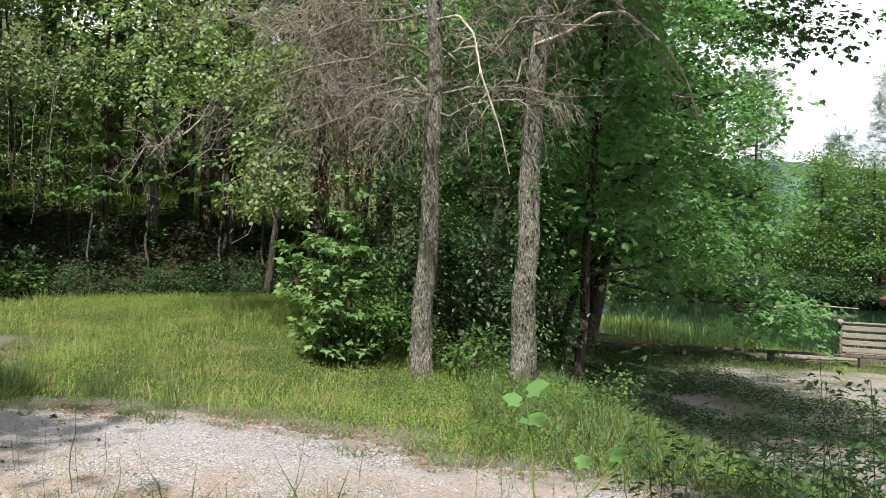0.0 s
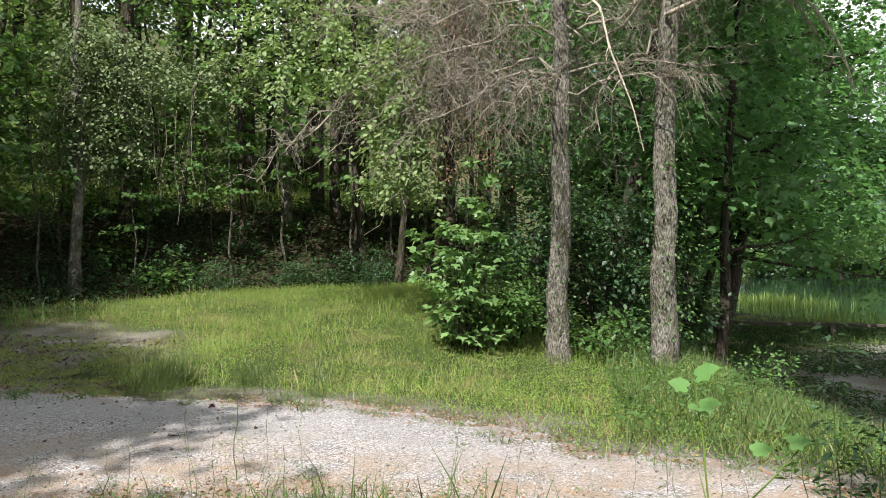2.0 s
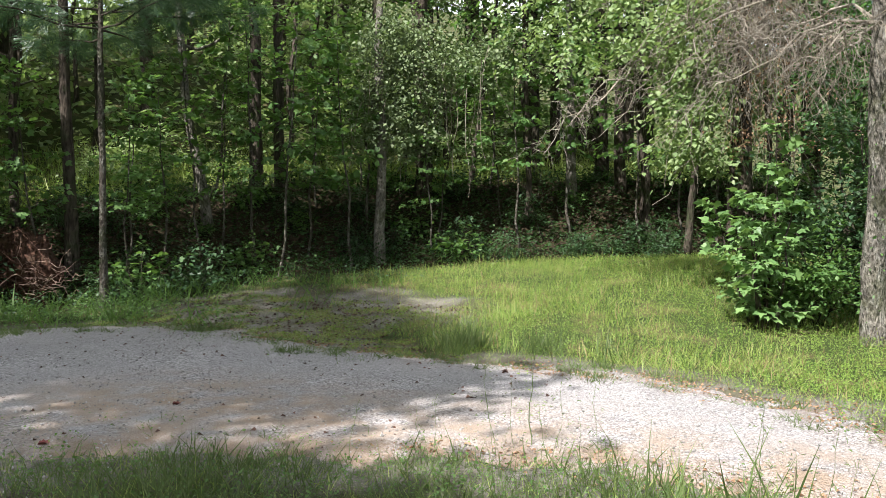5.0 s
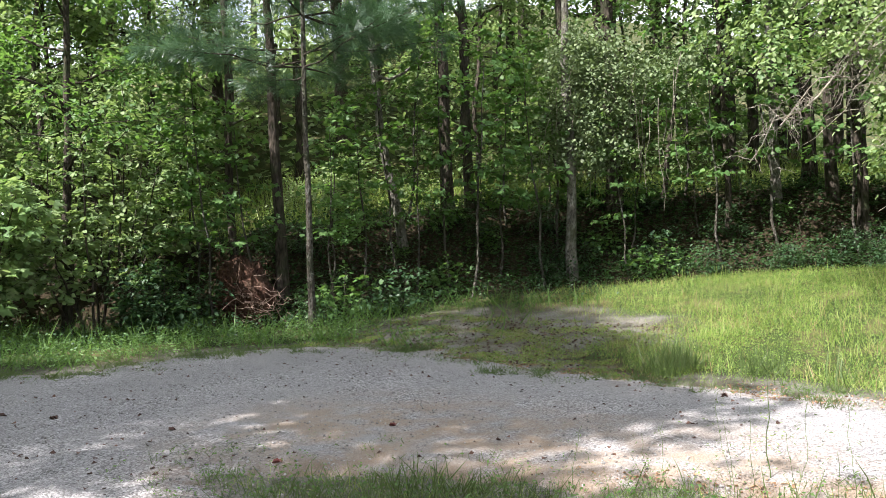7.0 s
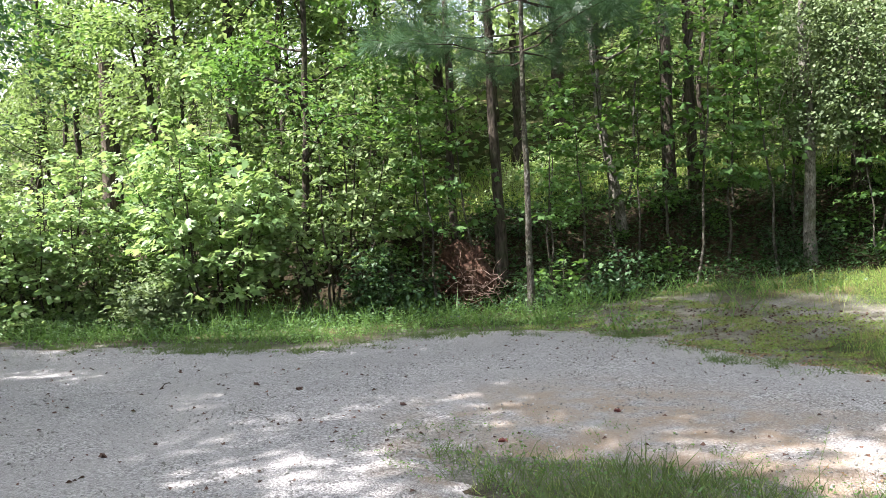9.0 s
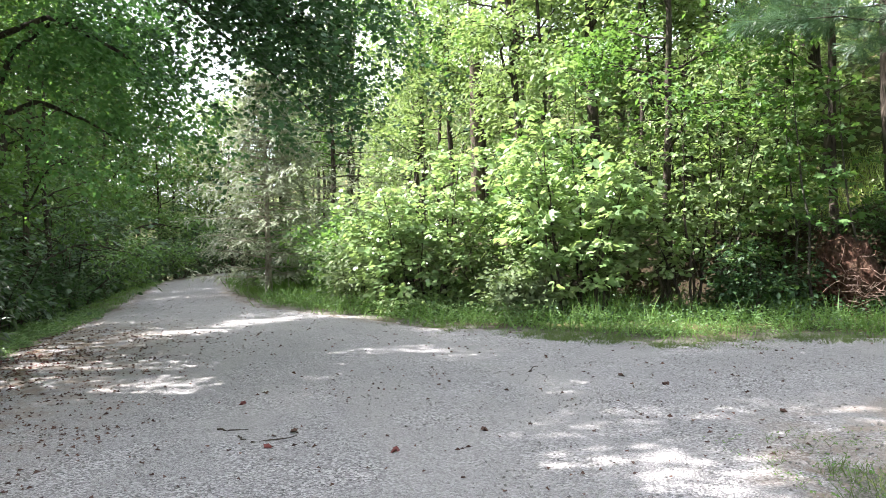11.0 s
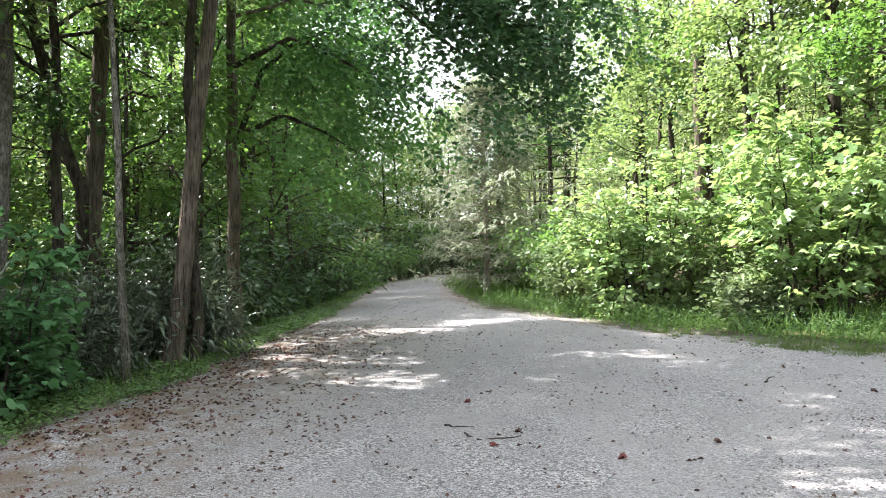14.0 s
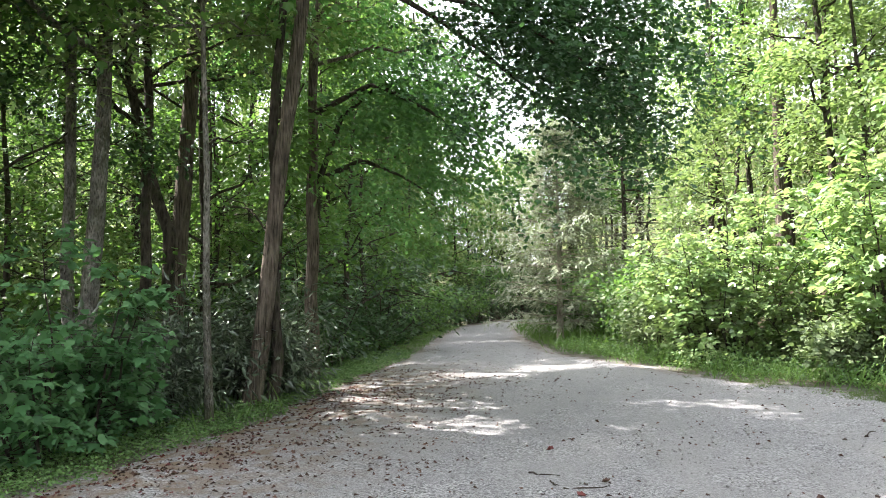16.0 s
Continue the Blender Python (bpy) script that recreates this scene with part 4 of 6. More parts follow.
# thin saplings standing on the bank
pole = bush("sapling", "thin understorey sapling with flat layers of leaves", -11.2, 14.0, 4.6, 2.2, LEAF_MID, LOBED, 1, 0.13, "saplings on the bank", 0.3, 0.12, BARK_PALE, 9, 17)
copies(pole, [(-12.6, 11.5), (-13.3, 11.0), (-11.9, 13.2), (-10.7, 15.6), (-9.3, 16.4), (-8.2, 17.6), (-12.9, 12.6), (-13.6, 9.3), (-14.7, 8.9),
              (-11.4, 16.2), (-9.0, 18.6), (-16.2, 9.4), (-4.2, 18.9), (-3.4, 18.6), (-6.4, 17.6), (-5.0, 18.2), (-12.2, 12.4), (-10.2, 14.3), (-12.9, 10.6), (-11.1, 12.9), (-13.9, 8.6), (-8.9, 15.6), (-12.0, 15.4), (-10.9, 17.6), (-13.8, 13.9), (-7.4, 16.9)], 0.7, 1.3)

# pine whose boughs hang over the bank's foot
pine = thing("pine_tree", spot(-12.28, 9.63), "straight young pine with long soft needles above the bank's foot", "tree")
line_p = trunk_line(9.5, (0.0, 0.0), 0.012)
part("trunk", trunk_mesh(line_p, 0.07, BARK_PALE, 10), pine)
centres, ways = [], []
for k in range(26):
    az = k * 0.77 + rng.normal() * 0.2
    h = rng.uniform(4.7, 6.4) if k < 19 else rng.uniform(6.4, 9)
    a = along(line_p, (h + 0.3) / 9.8)
    b = a + np.array([math.cos(az), math.sin(az), 0.12]) * rng.uniform(1.8, 3.4) * (1 if h < 6.4 else 0.6)
    part("bough", mesh_of("bough", *tube(bent(a, b, 6, 0.06), np.linspace(0.022, 0.006, 6), 5), BARK_DARK, True), pine)
    for q in np.linspace(0.3, 1, 14):
        centres.append(a + (b - a) * q + rng.normal(size=3) * (0.22, 0.22, 0.06))
        ways.append(b - a + rng.normal(size=3) * 0.6)
part("needles", foliage("needles", NEEDLES, NEEDLE, centres, ways, 30, 0.36, 0.21, 0.1, 0.6, 0.6), pine)

# the upturned root plate
roots = thing("root_plate", spot(-13.75, 9.15), "upturned red-brown root plate with dry roots on the bank", "tree stump")
u, v = np.meshgrid(np.linspace(0, 2 * np.pi, 25)[:-1], np.linspace(0.05, np.pi - 0.05, 13), indexing="ij")
rad = 0.7 + 0.7 * (layered(u * 2, v * 3, 31) - 0.5)
soil_v = np.stack([rad * np.cos(u) * np.sin(v) * 1.15 - 0.25, rad * np.sin(u) * np.sin(v) * 0.45 + 0.2, 0.75 + rad * np.cos(v) * 0.9], -1).reshape(-1, 3)
ii, jj = np.meshgrid(np.arange(24), np.arange(12), indexing="ij")
soil_f = np.stack([ii * 13 + jj, ii * 13 + jj + 1, ((ii + 1) % 24) * 13 + jj + 1, ((ii + 1) % 24) * 13 + jj], -1).reshape(-1, 4)
RED_SOIL = bark_material("red_brown_soil", (0.028, 0.015, 0.011), (0.105, 0.056, 0.038), (0.06, 0.045, 0.03), (6, 6, 6))
PINK_TWIG = bark_material("pale_pinkish_dry_twig", (0.15, 0.095, 0.075), (0.34, 0.245, 0.20), (0.22, 0.16, 0.12))
part("soil", mesh_of("soil", soil_v, soil_f, RED_SOIL, True), roots)
strands = []
for k in range(60):
    a = np.array([rng.normal() * 0.6 - 0.25, rng.normal() * 0.25 - 0.1, rng.uniform(0.1, 1.5)])
    strands.append(tube(bent(a, a + np.array([rng.normal() * 0.6 + 0.1, rng.normal() * 0.2 - 0.2, rng.normal() * 0.4 - 0.3]), 6, 0.06), np.linspace(0.012, 0.003, 6), 4))
tagged(part("root_mat", mesh_of("root_mat", *joined(strands), RED_SOIL, True), roots), kind="stuff")
strands = []
for k in range(46):
    a = np.array([0.75 + rng.normal() * 0.25, -0.15 + rng.normal() * 0.2, 0.55 + rng.normal() * 0.2])
    strands.append(tube(bent(a, a + rng.normal(size=3) * (0.35, 0.2, 0.2), 5, 0.04), np.linspace(0.008, 0.003, 5), 3))
tagged(part("twig_litter", mesh_of("twig_litter", *joined(strands), PINK_TWIG), roots), "pale pinkish dry twigs", kind="stuff")

# shrubs along the bank's foot and on its face
low = shrub("shrub", "knee-high dark leafy shrub on the bank", -11.7, 11.2, 0.95, 0.75, LEAF_DEEP, OVAL, 5, 90, 0.11, 7, group="bank shrubs")
lobed = shrub("shrub", "low broad-leaved shrub on the bank", -12.4, 10.6, 1.0, 0.7, LEAF_MID, LOBED, 5, 55, 0.13, 6, group="bank shrubs")
spots = []
for k in range(84):
    t = rng.uniform(3.6, 10.4)
    i = int(t)
    (ax, ay), (bx, by) = BANK[i], BANK[i + 1]
    px, py = ax + (bx - ax) * (t - i), ay + (by - ay) * (t - i)
    nx, ny = unit(np.array([-(by - ay), bx - ax]))
    s = rng.uniform(-0.2, 3.0)
    spots.append((px + nx * s, py + ny * s))
copies(low, spots[:26] + [(-9.4 + 0.62 * k + rng.normal() * 0.3, 15.6 + 0.3 * k + rng.normal() * 0.45) for k in range(4)], 0.4, 0.8)
copies(lobed, spots[48:66], 0.35, 0.8)
light = shrub("shrub", "sunlit green shrub on the terrace above the bank", -13.6, 17.5, 1.3, 0.9, LEAF_LIME, OVAL, 5, 110, 0.12, 8, group="terrace shrubs")
copies(light, [p for p in [(-16 + rng.uniform(-3, 9), 17 + rng.uniform(-1.5, 7)) for k in range(9)] + [(-17.5 + rng.uniform(-2, 2), 12.5 + rng.uniform(-1.5, 2.5)) for k in range(5)] if float(past_bank(np.array(p[0]), np.array(p[1]))) > 3.8], 0.6, 1.3)

# hillside woods
hill_a = tree("tree", "tall broadleaf tree of the hillside woods", -17.5, 20.5, 15, 0.17, (0.3, 0.2), BARK_DARK, LEAF_MID, OVAL, 3.6, 3.4, 12, 520, 0.20, 8, group="hillside woods", sides=8)
hill_b = tree("tree", "slender tall tree of the hillside woods", -21.0, 16.5, 17, 0.15, (0.1, 0.4), BARK_DARK, LEAF_LIME, OVAL, 4.4, 3.2, 11, 560, 0.20, 8, group="hillside woods", sides=8)
hill_c = tree("tree", "leafy understorey tree of the hillside woods", -15.5, 18.6, 8, 0.09, (0.5, 0.2), BARK_DARK, LEAF_LIME, OVAL, 1.4, 2.8, 10, 380, 0.18, 8, group="hillside woods", sides=8)
grid = [(-34, 12), (-30, 14), (-27, 11), (-25, 15), (-22, 20), (-19, 24), (-15, 25), (-12, 26), (-9, 28), (-5, 27), (-2, 30), (-31, 20), (-26, 24), (-21, 28), (-16, 31),
        (-10, 33), (-4, 36), (-36, 26), (-28, 32), (-20, 38), (-12, 41), (-38, 17), (-43, 12), (-48, 20), (-7, 24), (-14, 22)]
behind = [(-3, 33), (-8, 31), (-13, 34), (-18, 34), (-23, 33), (-1, 40), (-6, 42), (-15, 46), (-22, 44), (-29, 28), (-34, 22), (-10, 29)]
copies(hill_a, [(x + rng.normal(), y + rng.normal()) for x, y in behind], 1.1, 1.5)
copies(hill_c, [(-51, -5.2), (-53, -3.4), (-52.5, -7.2), (-55.5, -5.5), (-49.5, -8.2)], 1.1, 1.5)
copies(hill_a, [(-13, -26), (-21, -27), (-29, -26), (-37, -25), (-47, -22), (-57, -20), (-5, -27), (-17, -33), (-26, -33)], 0.9, 1.15)
west_end = [(-55, -1.5), (-60, -3), (-63, -1), (-56, 3), (-61, 3), (-45, -10.5), (-70, 0)]
copies(hill_c, [(-60, -7.5), (-64, -5.5), (-62, -9.5), (-57, -8.5)], 1.2, 1.4)
copies(hill_b, [(-35.5, -12.5), (-37, -13), (-41, -12), (-45, -14), (-50, -16), (-35, -17), (-30, -20), (-42, -19), (-55, -19), (-25, -15.5), (-27, -21), (-20, -18.5)], 1.3, 1.65)
copies(hill_a, [(x + rng.normal() * 0.6, y + rng.normal() * 0.6) for x, y in west_end], 0.95, 1.45)
far_west = [(-44, 5.5), (-40, 4.5), (-36, 5.5), (-33, 6.5), (-52, 9), (-58, 16), (-50, 14), (-62, 22), (-45, 25), (-55, 27), (-30, 26), (-36, 34), (-27, 39), (-66, 12), (-70, 2), (-74, -2),
            (-66, 0), (-60, -14), (-72, 8), (-78, 4), (-54, -12), (-48, -13), (-41, -15), (-34, -16), (-29, -17), (-24.5, 10.5), (-27.5, 6.5), (-21.5, 7.6), (-24.5, 6.5)]
copies(hill_b, [(x + rng.normal() * 0.7, y + rng.normal() * 0.7) for x, y in far_west[::2]], 0.8, 1.2)
copies(hill_c, [(x + rng.normal() * 0.7, y + rng.normal() * 0.7) for x, y in far_west], 0.9, 1.6)
copies(hill_a, [(x + rng.normal() * 0.7, y + rng.normal() * 0.7) for x, y in far_west[1::2]], 0.8, 1.2)
copies(hill_a, [(x + rng.normal(), y + rng.normal()) for x, y in grid[::2]], 0.9, 1.3)
copies(hill_b, [(x + rng.normal(), y + rng.normal()) for x, y in grid[1::2]], 0.9, 1.3)
copies(hill_c, [(-20, 13.0), (-23, 12.2), (-17.2, 22), (-12.5, 23), (-10.5, 24.5), (-7, 26), (-24, 18), (-28, 17), (-20, 22), (-14, 28), (-3, 26),
                (-0.5, 26), (-30, 9), (-26, 8.5), (-22.5, 9.5)], 0.8, 1.3)

# ---- bright bushes on the road's north verge ----
SUNNY = "sunlit roadside bushes"
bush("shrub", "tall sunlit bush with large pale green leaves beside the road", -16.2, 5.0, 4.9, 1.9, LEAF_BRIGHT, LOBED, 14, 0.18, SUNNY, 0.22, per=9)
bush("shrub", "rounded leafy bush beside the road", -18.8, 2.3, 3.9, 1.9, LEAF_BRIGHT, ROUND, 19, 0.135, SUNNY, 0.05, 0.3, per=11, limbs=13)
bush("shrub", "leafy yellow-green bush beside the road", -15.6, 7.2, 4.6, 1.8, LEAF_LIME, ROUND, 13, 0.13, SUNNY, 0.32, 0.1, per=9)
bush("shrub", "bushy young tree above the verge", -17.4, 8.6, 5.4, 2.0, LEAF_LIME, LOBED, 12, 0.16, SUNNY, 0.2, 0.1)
tree("tree", "leafy tree rising behind the roadside bushes", -16.8, 7.0, 11, 0.10, (0.3, 0.1), BARK_DARK, LEAF_MID, OVAL, 3.0, 2.6, 13, 800, 0.14, 9, group=SUNNY)
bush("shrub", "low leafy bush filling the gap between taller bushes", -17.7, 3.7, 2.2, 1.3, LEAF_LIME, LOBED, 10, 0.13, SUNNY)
bush("shrub", "dense green bush behind the verge", -19.4, 5.2, 4.6, 1.9, LEAF_MID, LOBED, 12, 0.16, SUNNY)
shrub("shrub", "low pale-leaved bush at the grass edge", -16.0, 3.9, 1.2, 0.7, LEAF_PALE, ROUND, 8, 260, 0.11, 8, group=SUNNY)
shrub("shrub", "low dark bush in the shade of taller ones", -14.2, 7.7, 1.5, 1.0, LEAF_DEEP, OVAL, 8, 280, 0.12, 8, group=SUNNY)
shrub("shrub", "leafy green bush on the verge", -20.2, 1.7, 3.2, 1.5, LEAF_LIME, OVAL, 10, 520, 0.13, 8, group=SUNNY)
shrub("shrub", "spreading green bush on the verge", -23.2, 0.6, 2.6, 1.4, LEAF_MID, OVAL, 9, 420, 0.14, 8, group=SUNNY)
shrub("shrub", "low pale bush close to the road", -21.0, 0.9, 1.6, 1.2, LEAF_PALE, OVAL, 9, 380, 0.12, 8, group=SUNNY)
shrub("shrub", "leafy bush where the road bends", -29.0, -0.4, 3.0, 2.0, LEAF_MID, OVAL, 10, 600, 0.16, 8, group=SUNNY)
conifer("hemlock_tree", "feathery grey-green conifer with fine bare inner twigs by the road", -27.0, -1.7, 7.2, 0.12, LEAF_GREY, FEATHER, 0.6, 3.1, 32, 0.26, TWIG, 11, 7, 0.35, 0.05)
conifer("hemlock_tree", "feathery grey-green conifer further along the road", -33.0, 0.6, 12, 0.14, LEAF_GREY, FEATHER, 0.8, 3.2, 26, 0.28, BARK_DARK, 6, 5, 0.3, 0.0)
tall_pine = conifer("pine_tree", "tall red-barked pine on the hillside", -30.0, 5.8, 20, 0.24, NEEDLE, NEEDLES, 10.5, 3.2, 16, 0.5, BARK_SHAG, 9, 5, 0.1, 0.1, "hillside pines")
copies(tall_pine, [(-28.0, 9.5), (-33, 11), (-26.5, 13.0), (-37, 9)], 0.85, 1.1)

# ---- the woods south of the road ----
SOUTH = "trees beside the road"
shag = thing("tree", spot(-11.40, -5.38), "shaggy brown-barked twin-trunked tree with a bough over the road", "tree", SOUTH)
line_s = trunk_line(14, (-0.6, 1.5), 0.025, 16)
part("trunk", trunk_mesh(line_s, 0.125, BARK_SHAG, 18, 0.55), shag)
line_w = trunk_line(12, (-0.7, 0.5), 0.04, 16) + np.array([-0.30, 0.20, 0])
part("trunk", trunk_mesh(line_w, 0.085, BARK_DARK, 14, 0.55), shag, "darker second trunk")
c, w = limb_set(shag, line_s, 14, 6.8, 4.6, 14, 0.17, BARK_SHAG, 0.2)
c, w = thicken(c, w, 1700, 0.4)
part("crown", foliage("crown", OVAL, LEAF_MID, c, w, 13, 0.65, 0.115), shag)
hung_at, hung_way = [], []
for (ax, ay, az), (bx, by, bz), total in (((-0.1, 0.3, 6.6), (0.3, 5.6, 3.9), 300), ((-0.1, 0.3, 7.4), (0.0, 4.6, 5.0), 300), ((0, 0.4, 7.6), (0.3, 5.6, 4.7), 240), ((0, 0.3, 6.6), (-0.3, 5.3, 3.2), 240)):
    path = bent((ax, ay, az), (bx, by, bz), 9, 0.08, 0.35)
    part("bough", mesh_of("bough", *tube(path, np.linspace(0.06, 0.008, 9), 7), BARK_DARK, True), shag)
    t = rng.uniform(0.68, 1.0, total)
    hung_at.append(np.array([along(path, q) for q in t]) + rng.normal(size=(total // 5, 3)).repeat(5, 0) * (0.7, 0.6, 0.45) + rng.normal(size=(total, 3)) * 0.12)
    hung_way.append(np.array([[0.2, 1, -0.2]] * total) + rng.normal(size=(total, 3)) * 0.5)
tagged(part("bough_leaves", foliage("bough_leaves", LOBED, LEAF_CANOPY, np.concatenate(hung_at), np.concatenate(hung_way), 17, 0.45, 0.075), shag), kind="stuff")
arching = tree("tree", "leaning dark tree with a long arching bough", -15.0, -5.75, 12, 0.13, (-0.3, 0.7), BARK_SHAG, LEAF_MAPLE, OVAL, 5.2, 3.8, 14, 1600, 0.14, 9, group=SOUTH, rise=0.2)
arch_at, arch_way = [], []
for points, total in ((((0.0, 0.15, 3.6), (0.0, 0.65, 4.9), (-0.15, 1.2, 5.4), (-0.3, 2.0, 5.7), (-0.2, 3.2, 5.0)), 240), (((0.0, 0.1, 3.7), (-0.1, 1.0, 4.1), (-0.3, 1.7, 3.8), (-0.4, 2.3, 3.4)), 120),
                      (((0.0, 0.1, 5.0), (0.4, 1.4, 5.4), (0.6, 2.6, 4.7), (0.5, 3.4, 3.7)), 230)):
    path = np.array(points)
    fine = np.linspace(0, len(path) - 1, 17)
    path = np.stack([np.interp(fine, np.arange(len(path)), path[:, k]) for k in range(3)], -1)
    part("bough", mesh_of("bough", *tube(path, np.linspace(0.06, 0.008, 17), 7, 0.04), BARK_DARK, True), arching)
    t = rng.uniform(0.35, 1.0, total)
    arch_at.append(np.array([along(path, q) for q in t]) + rng.normal(size=(total // 5, 3)).repeat(5, 0) * (0.55, 0.42, 0.38) + rng.normal(size=(total, 3)) * 0.1 - (0, 0, 0.2))
    arch_way.append(np.array([[0.0, 1, -0.3]] * total) + rng.normal(size=(total, 3)) * 0.5)
tagged(part("bough_leaves", foliage("bough_leaves", ROUND, LEAF_MAPLE, np.concatenate(arch_at), np.concatenate(arch_way), 15, 0.5, 0.09), arching), kind="stuff")
# Helper tree rooted out of view; its crown blocks sun from the road.
tree("tree", "dense broadleaf tree whose crown shades the roadside", -8.2, -11.0, 13, 0.15, (0.2, 0.6), BARK_DARK, LEAF_MID, OVAL, 5.6, 3.8, 15, 1900, 0.22, 9, group=SOUTH, jitter=0.5, gaps=1.4)
tree("sapling", "thin pale pole-like young tree at the road's edge", -9.85, -5.15, 8.5, 0.052, (0.05, -0.05), BARK_GREY, LEAF_MID, LOBED, 4.4, 1.8, 8, 260, 0.13, 8, sway=0.012, group=SOUTH)
tree("tree", "grey tree with a vine stem spiralling up it", -10.5, -7.35, 12, 0.14, (-0.25, 0.5), BARK_GREY, LEAF_LIME, OVAL, 5.0, 3.6, 12, 650, 0.13, 9, sway=0.06, group=SOUTH)
tree("tree", "straight slender grey tree", -10.95, -7.85, 13, 0.105, (0.1, -0.1), BARK_GREY, LEAF_LIME, OVAL, 5.2, 3.2, 11, 760, 0.13, 9, group=SOUTH)
tree("tree", "straight dark slender tree", -12.2, -7.45, 12, 0.10, (0.0, -0.1), BARK_DARK, LEAF_LIME, OVAL, 4.6, 3.2, 11, 760, 0.13, 9, group=SOUTH)
tree("tree", "dark crooked leaning tree", -12.9, -7.2, 10, 0.13, (0.7, -1.3), BARK_DARK, LEAF_DEEP, OVAL, 4.4, 3.0, 10, 500, 0.13, 9, sway=0.07, group=SOUTH)
# The trunk belongs here; its unseen high crown is added to shade worn ground.
tree("tree", "brown-barked tree standing deeper in the wood", -13.7, -7.9, 23, 0.16, (0.3, 2.6), BARK_SHAG, LEAF_MID, OVAL, 15.5, 3.6, 15, 850, 0.22, 9, group=SOUTH, rise=0.15, jitter=0.4, gaps=2.4)
tree("tree", "thin dark tree leaning away from the road", -10.3, -7.9, 7, 0.09, (0.9, -1.9), BARK_DARK, LEAF_DEEP, OVAL, 3.0, 2.4, 9, 500, 0.13, 9, group=SOUTH)
# Tall tree outside the view, its lean chosen for where its shadow falls.
tree("tree", "tall broadleaf tree shading the road", -5.6, -8.8, 17, 0.2, (-4.7, 6.4), BARK_GREY, LEAF_MID, OVAL, 9.0, 4.2, 16, 2800, 0.22, 8, group=SOUTH, jitter=0.45, gaps=1.0)
# Another unseen tree, added to keep the near road in shade.
tree("tree", "dense broadleaf tree at the back of the verge", -5.4, -9.2, 13, 0.16, (0.0, 2.6), BARK_DARK, LEAF_MID, OVAL, 5.0, 4.4, 15, 2600, 0.17, 9, group=SOUTH, jitter=0.4, gaps=1.4)
woods = tree("tree", "broadleaf tree in the wood below the road", -15.1, -7.9, 12, 0.11, (0.1, 0.1), BARK_DARK, LEAF_MID, OVAL, 1.1, 3.4, 13, 640, 0.16, 9, group="southern wood", sides=8)
copies(hill_c, [(x + rng.normal() * 0.6, y + rng.normal() * 0.6) for x, y in ((-12, -15), (-15, -14), (-18, -13), (-9, -19), (-21.5, -13.5), (-26, -12.5), (-30, -13.5), (-33, -12), (-38, -13), (-10.5, -24), (-15, -24), (-20, -25), (-25, -25), (-6, -20), (-7, -26), (-13, -29), (-44, -12), (-50, -10), (-8.5, -14), (-11, -16.5), (-14, -18), (-17.5, -16.5), (-21, -17.5), (-24.5, -16), (-28, -18), (-32, -16.5), (-12.5, -20.5), (-16.5, -22), (-9.5, -20))], 0.8, 1.4)
copies(woods, [(-20.5, -7.0), (-24.6, -7.6), (-34.0, -8.4), (-17.6, -7.4), (-13.5, -11), (-16.5, -12), (-11.0, -12.5), (-19.5, -10), (-23, -8.6), (-8.2, -11.5), (-14, -16), (-9, -17), (-20, -15), (-25, -14), (-31, -11), (-36, -10.5),
               (-5.5, -13), (-18, -20), (-26, -20), (-11, -22), (-42, -10), (-46, -8.5), (-52, -2.5), (-55, 0.5), (-56, -7)], 0.7, 1.0)
copies(woods, [(-22, -11.2), (-26, -11.8), (-31, -11.6), (-36, -12.6), (-41, -12.2), (-46.5, -12.4)], 1.05, 1.25)
copies(woods, [(-38.5, -10.2), (-43.0, -10.8)], 1.35, 1.45)
edge = shrub("shrub", "dark leafy shrub under the trees south of the road", -17.0, -6.9, 3.0, 1.6, LEAF_DEEP, OVAL, 8, 340, 0.15, 8, group="southern undergrowth")
copies(edge, [(-53, -6), (-56, -3), (-58, -9), (-55, 2), (-59, 0), (-62, -5), (-47, -9.5), (-19.2, -7.6), (-21.5, -7.0), (-24.4, -8.2), (-27.5, -7.9), (-30, -9.4), (-32, -8.6), (-35.5, -9.6), (-38.5, -9.0), (-42, -8.6), (-46, -7.6), (-51, -3.4), (-54, -0.8), (-50, -7), (-22, -10.5),
              (-44, -1.0), (-40, -1.6), (-36, -1.4), (-13.5, -13), (-9, -14), (-18, -15), (-24, -12.5), (-7, -16), (-12, -18), (-16, -20), (-21, -19), (-28, -15)], 0.6, 1.5)
rhodo = shrub("rhododendron", "glossy-leaved evergreen shrub under the roadside trees", -12.5, -5.55, 1.35, 0.75, LEAF_GLOSS, LONG, 9, 300, 0.135, 8, group="rhododendrons", flat=0.7)
copies(rhodo, [(-11.9, -5.9), (-11.0, -6.3), (-10.4, -6.5), (-11.6, -7.1), (-12.7, -6.6), (-9.8, -6.6), (-13.2, -5.7), (-9.2, -7.3), (-13.6, -6.5), (-10.6, -7.6), (-10.1, -5.9)], 0.75, 1.15)
bush("sapling", "bushy young maple with layered deep green leaves at the roadside", -7.75, -5.75, 2.15, 1.3, LEAF_BLUE, LOBED, 10, 0.12, SOUTH, 0.15, 0.05, per=7, limbs=12)
shrub("sapling", "small maple seedling at the roadside", -8.6, -6.3, 1.5, 0.8, LEAF_BLUE, LOBED, 7, 360, 0.105, 8, group=SOUTH, flat=0.16, upright=0.2)


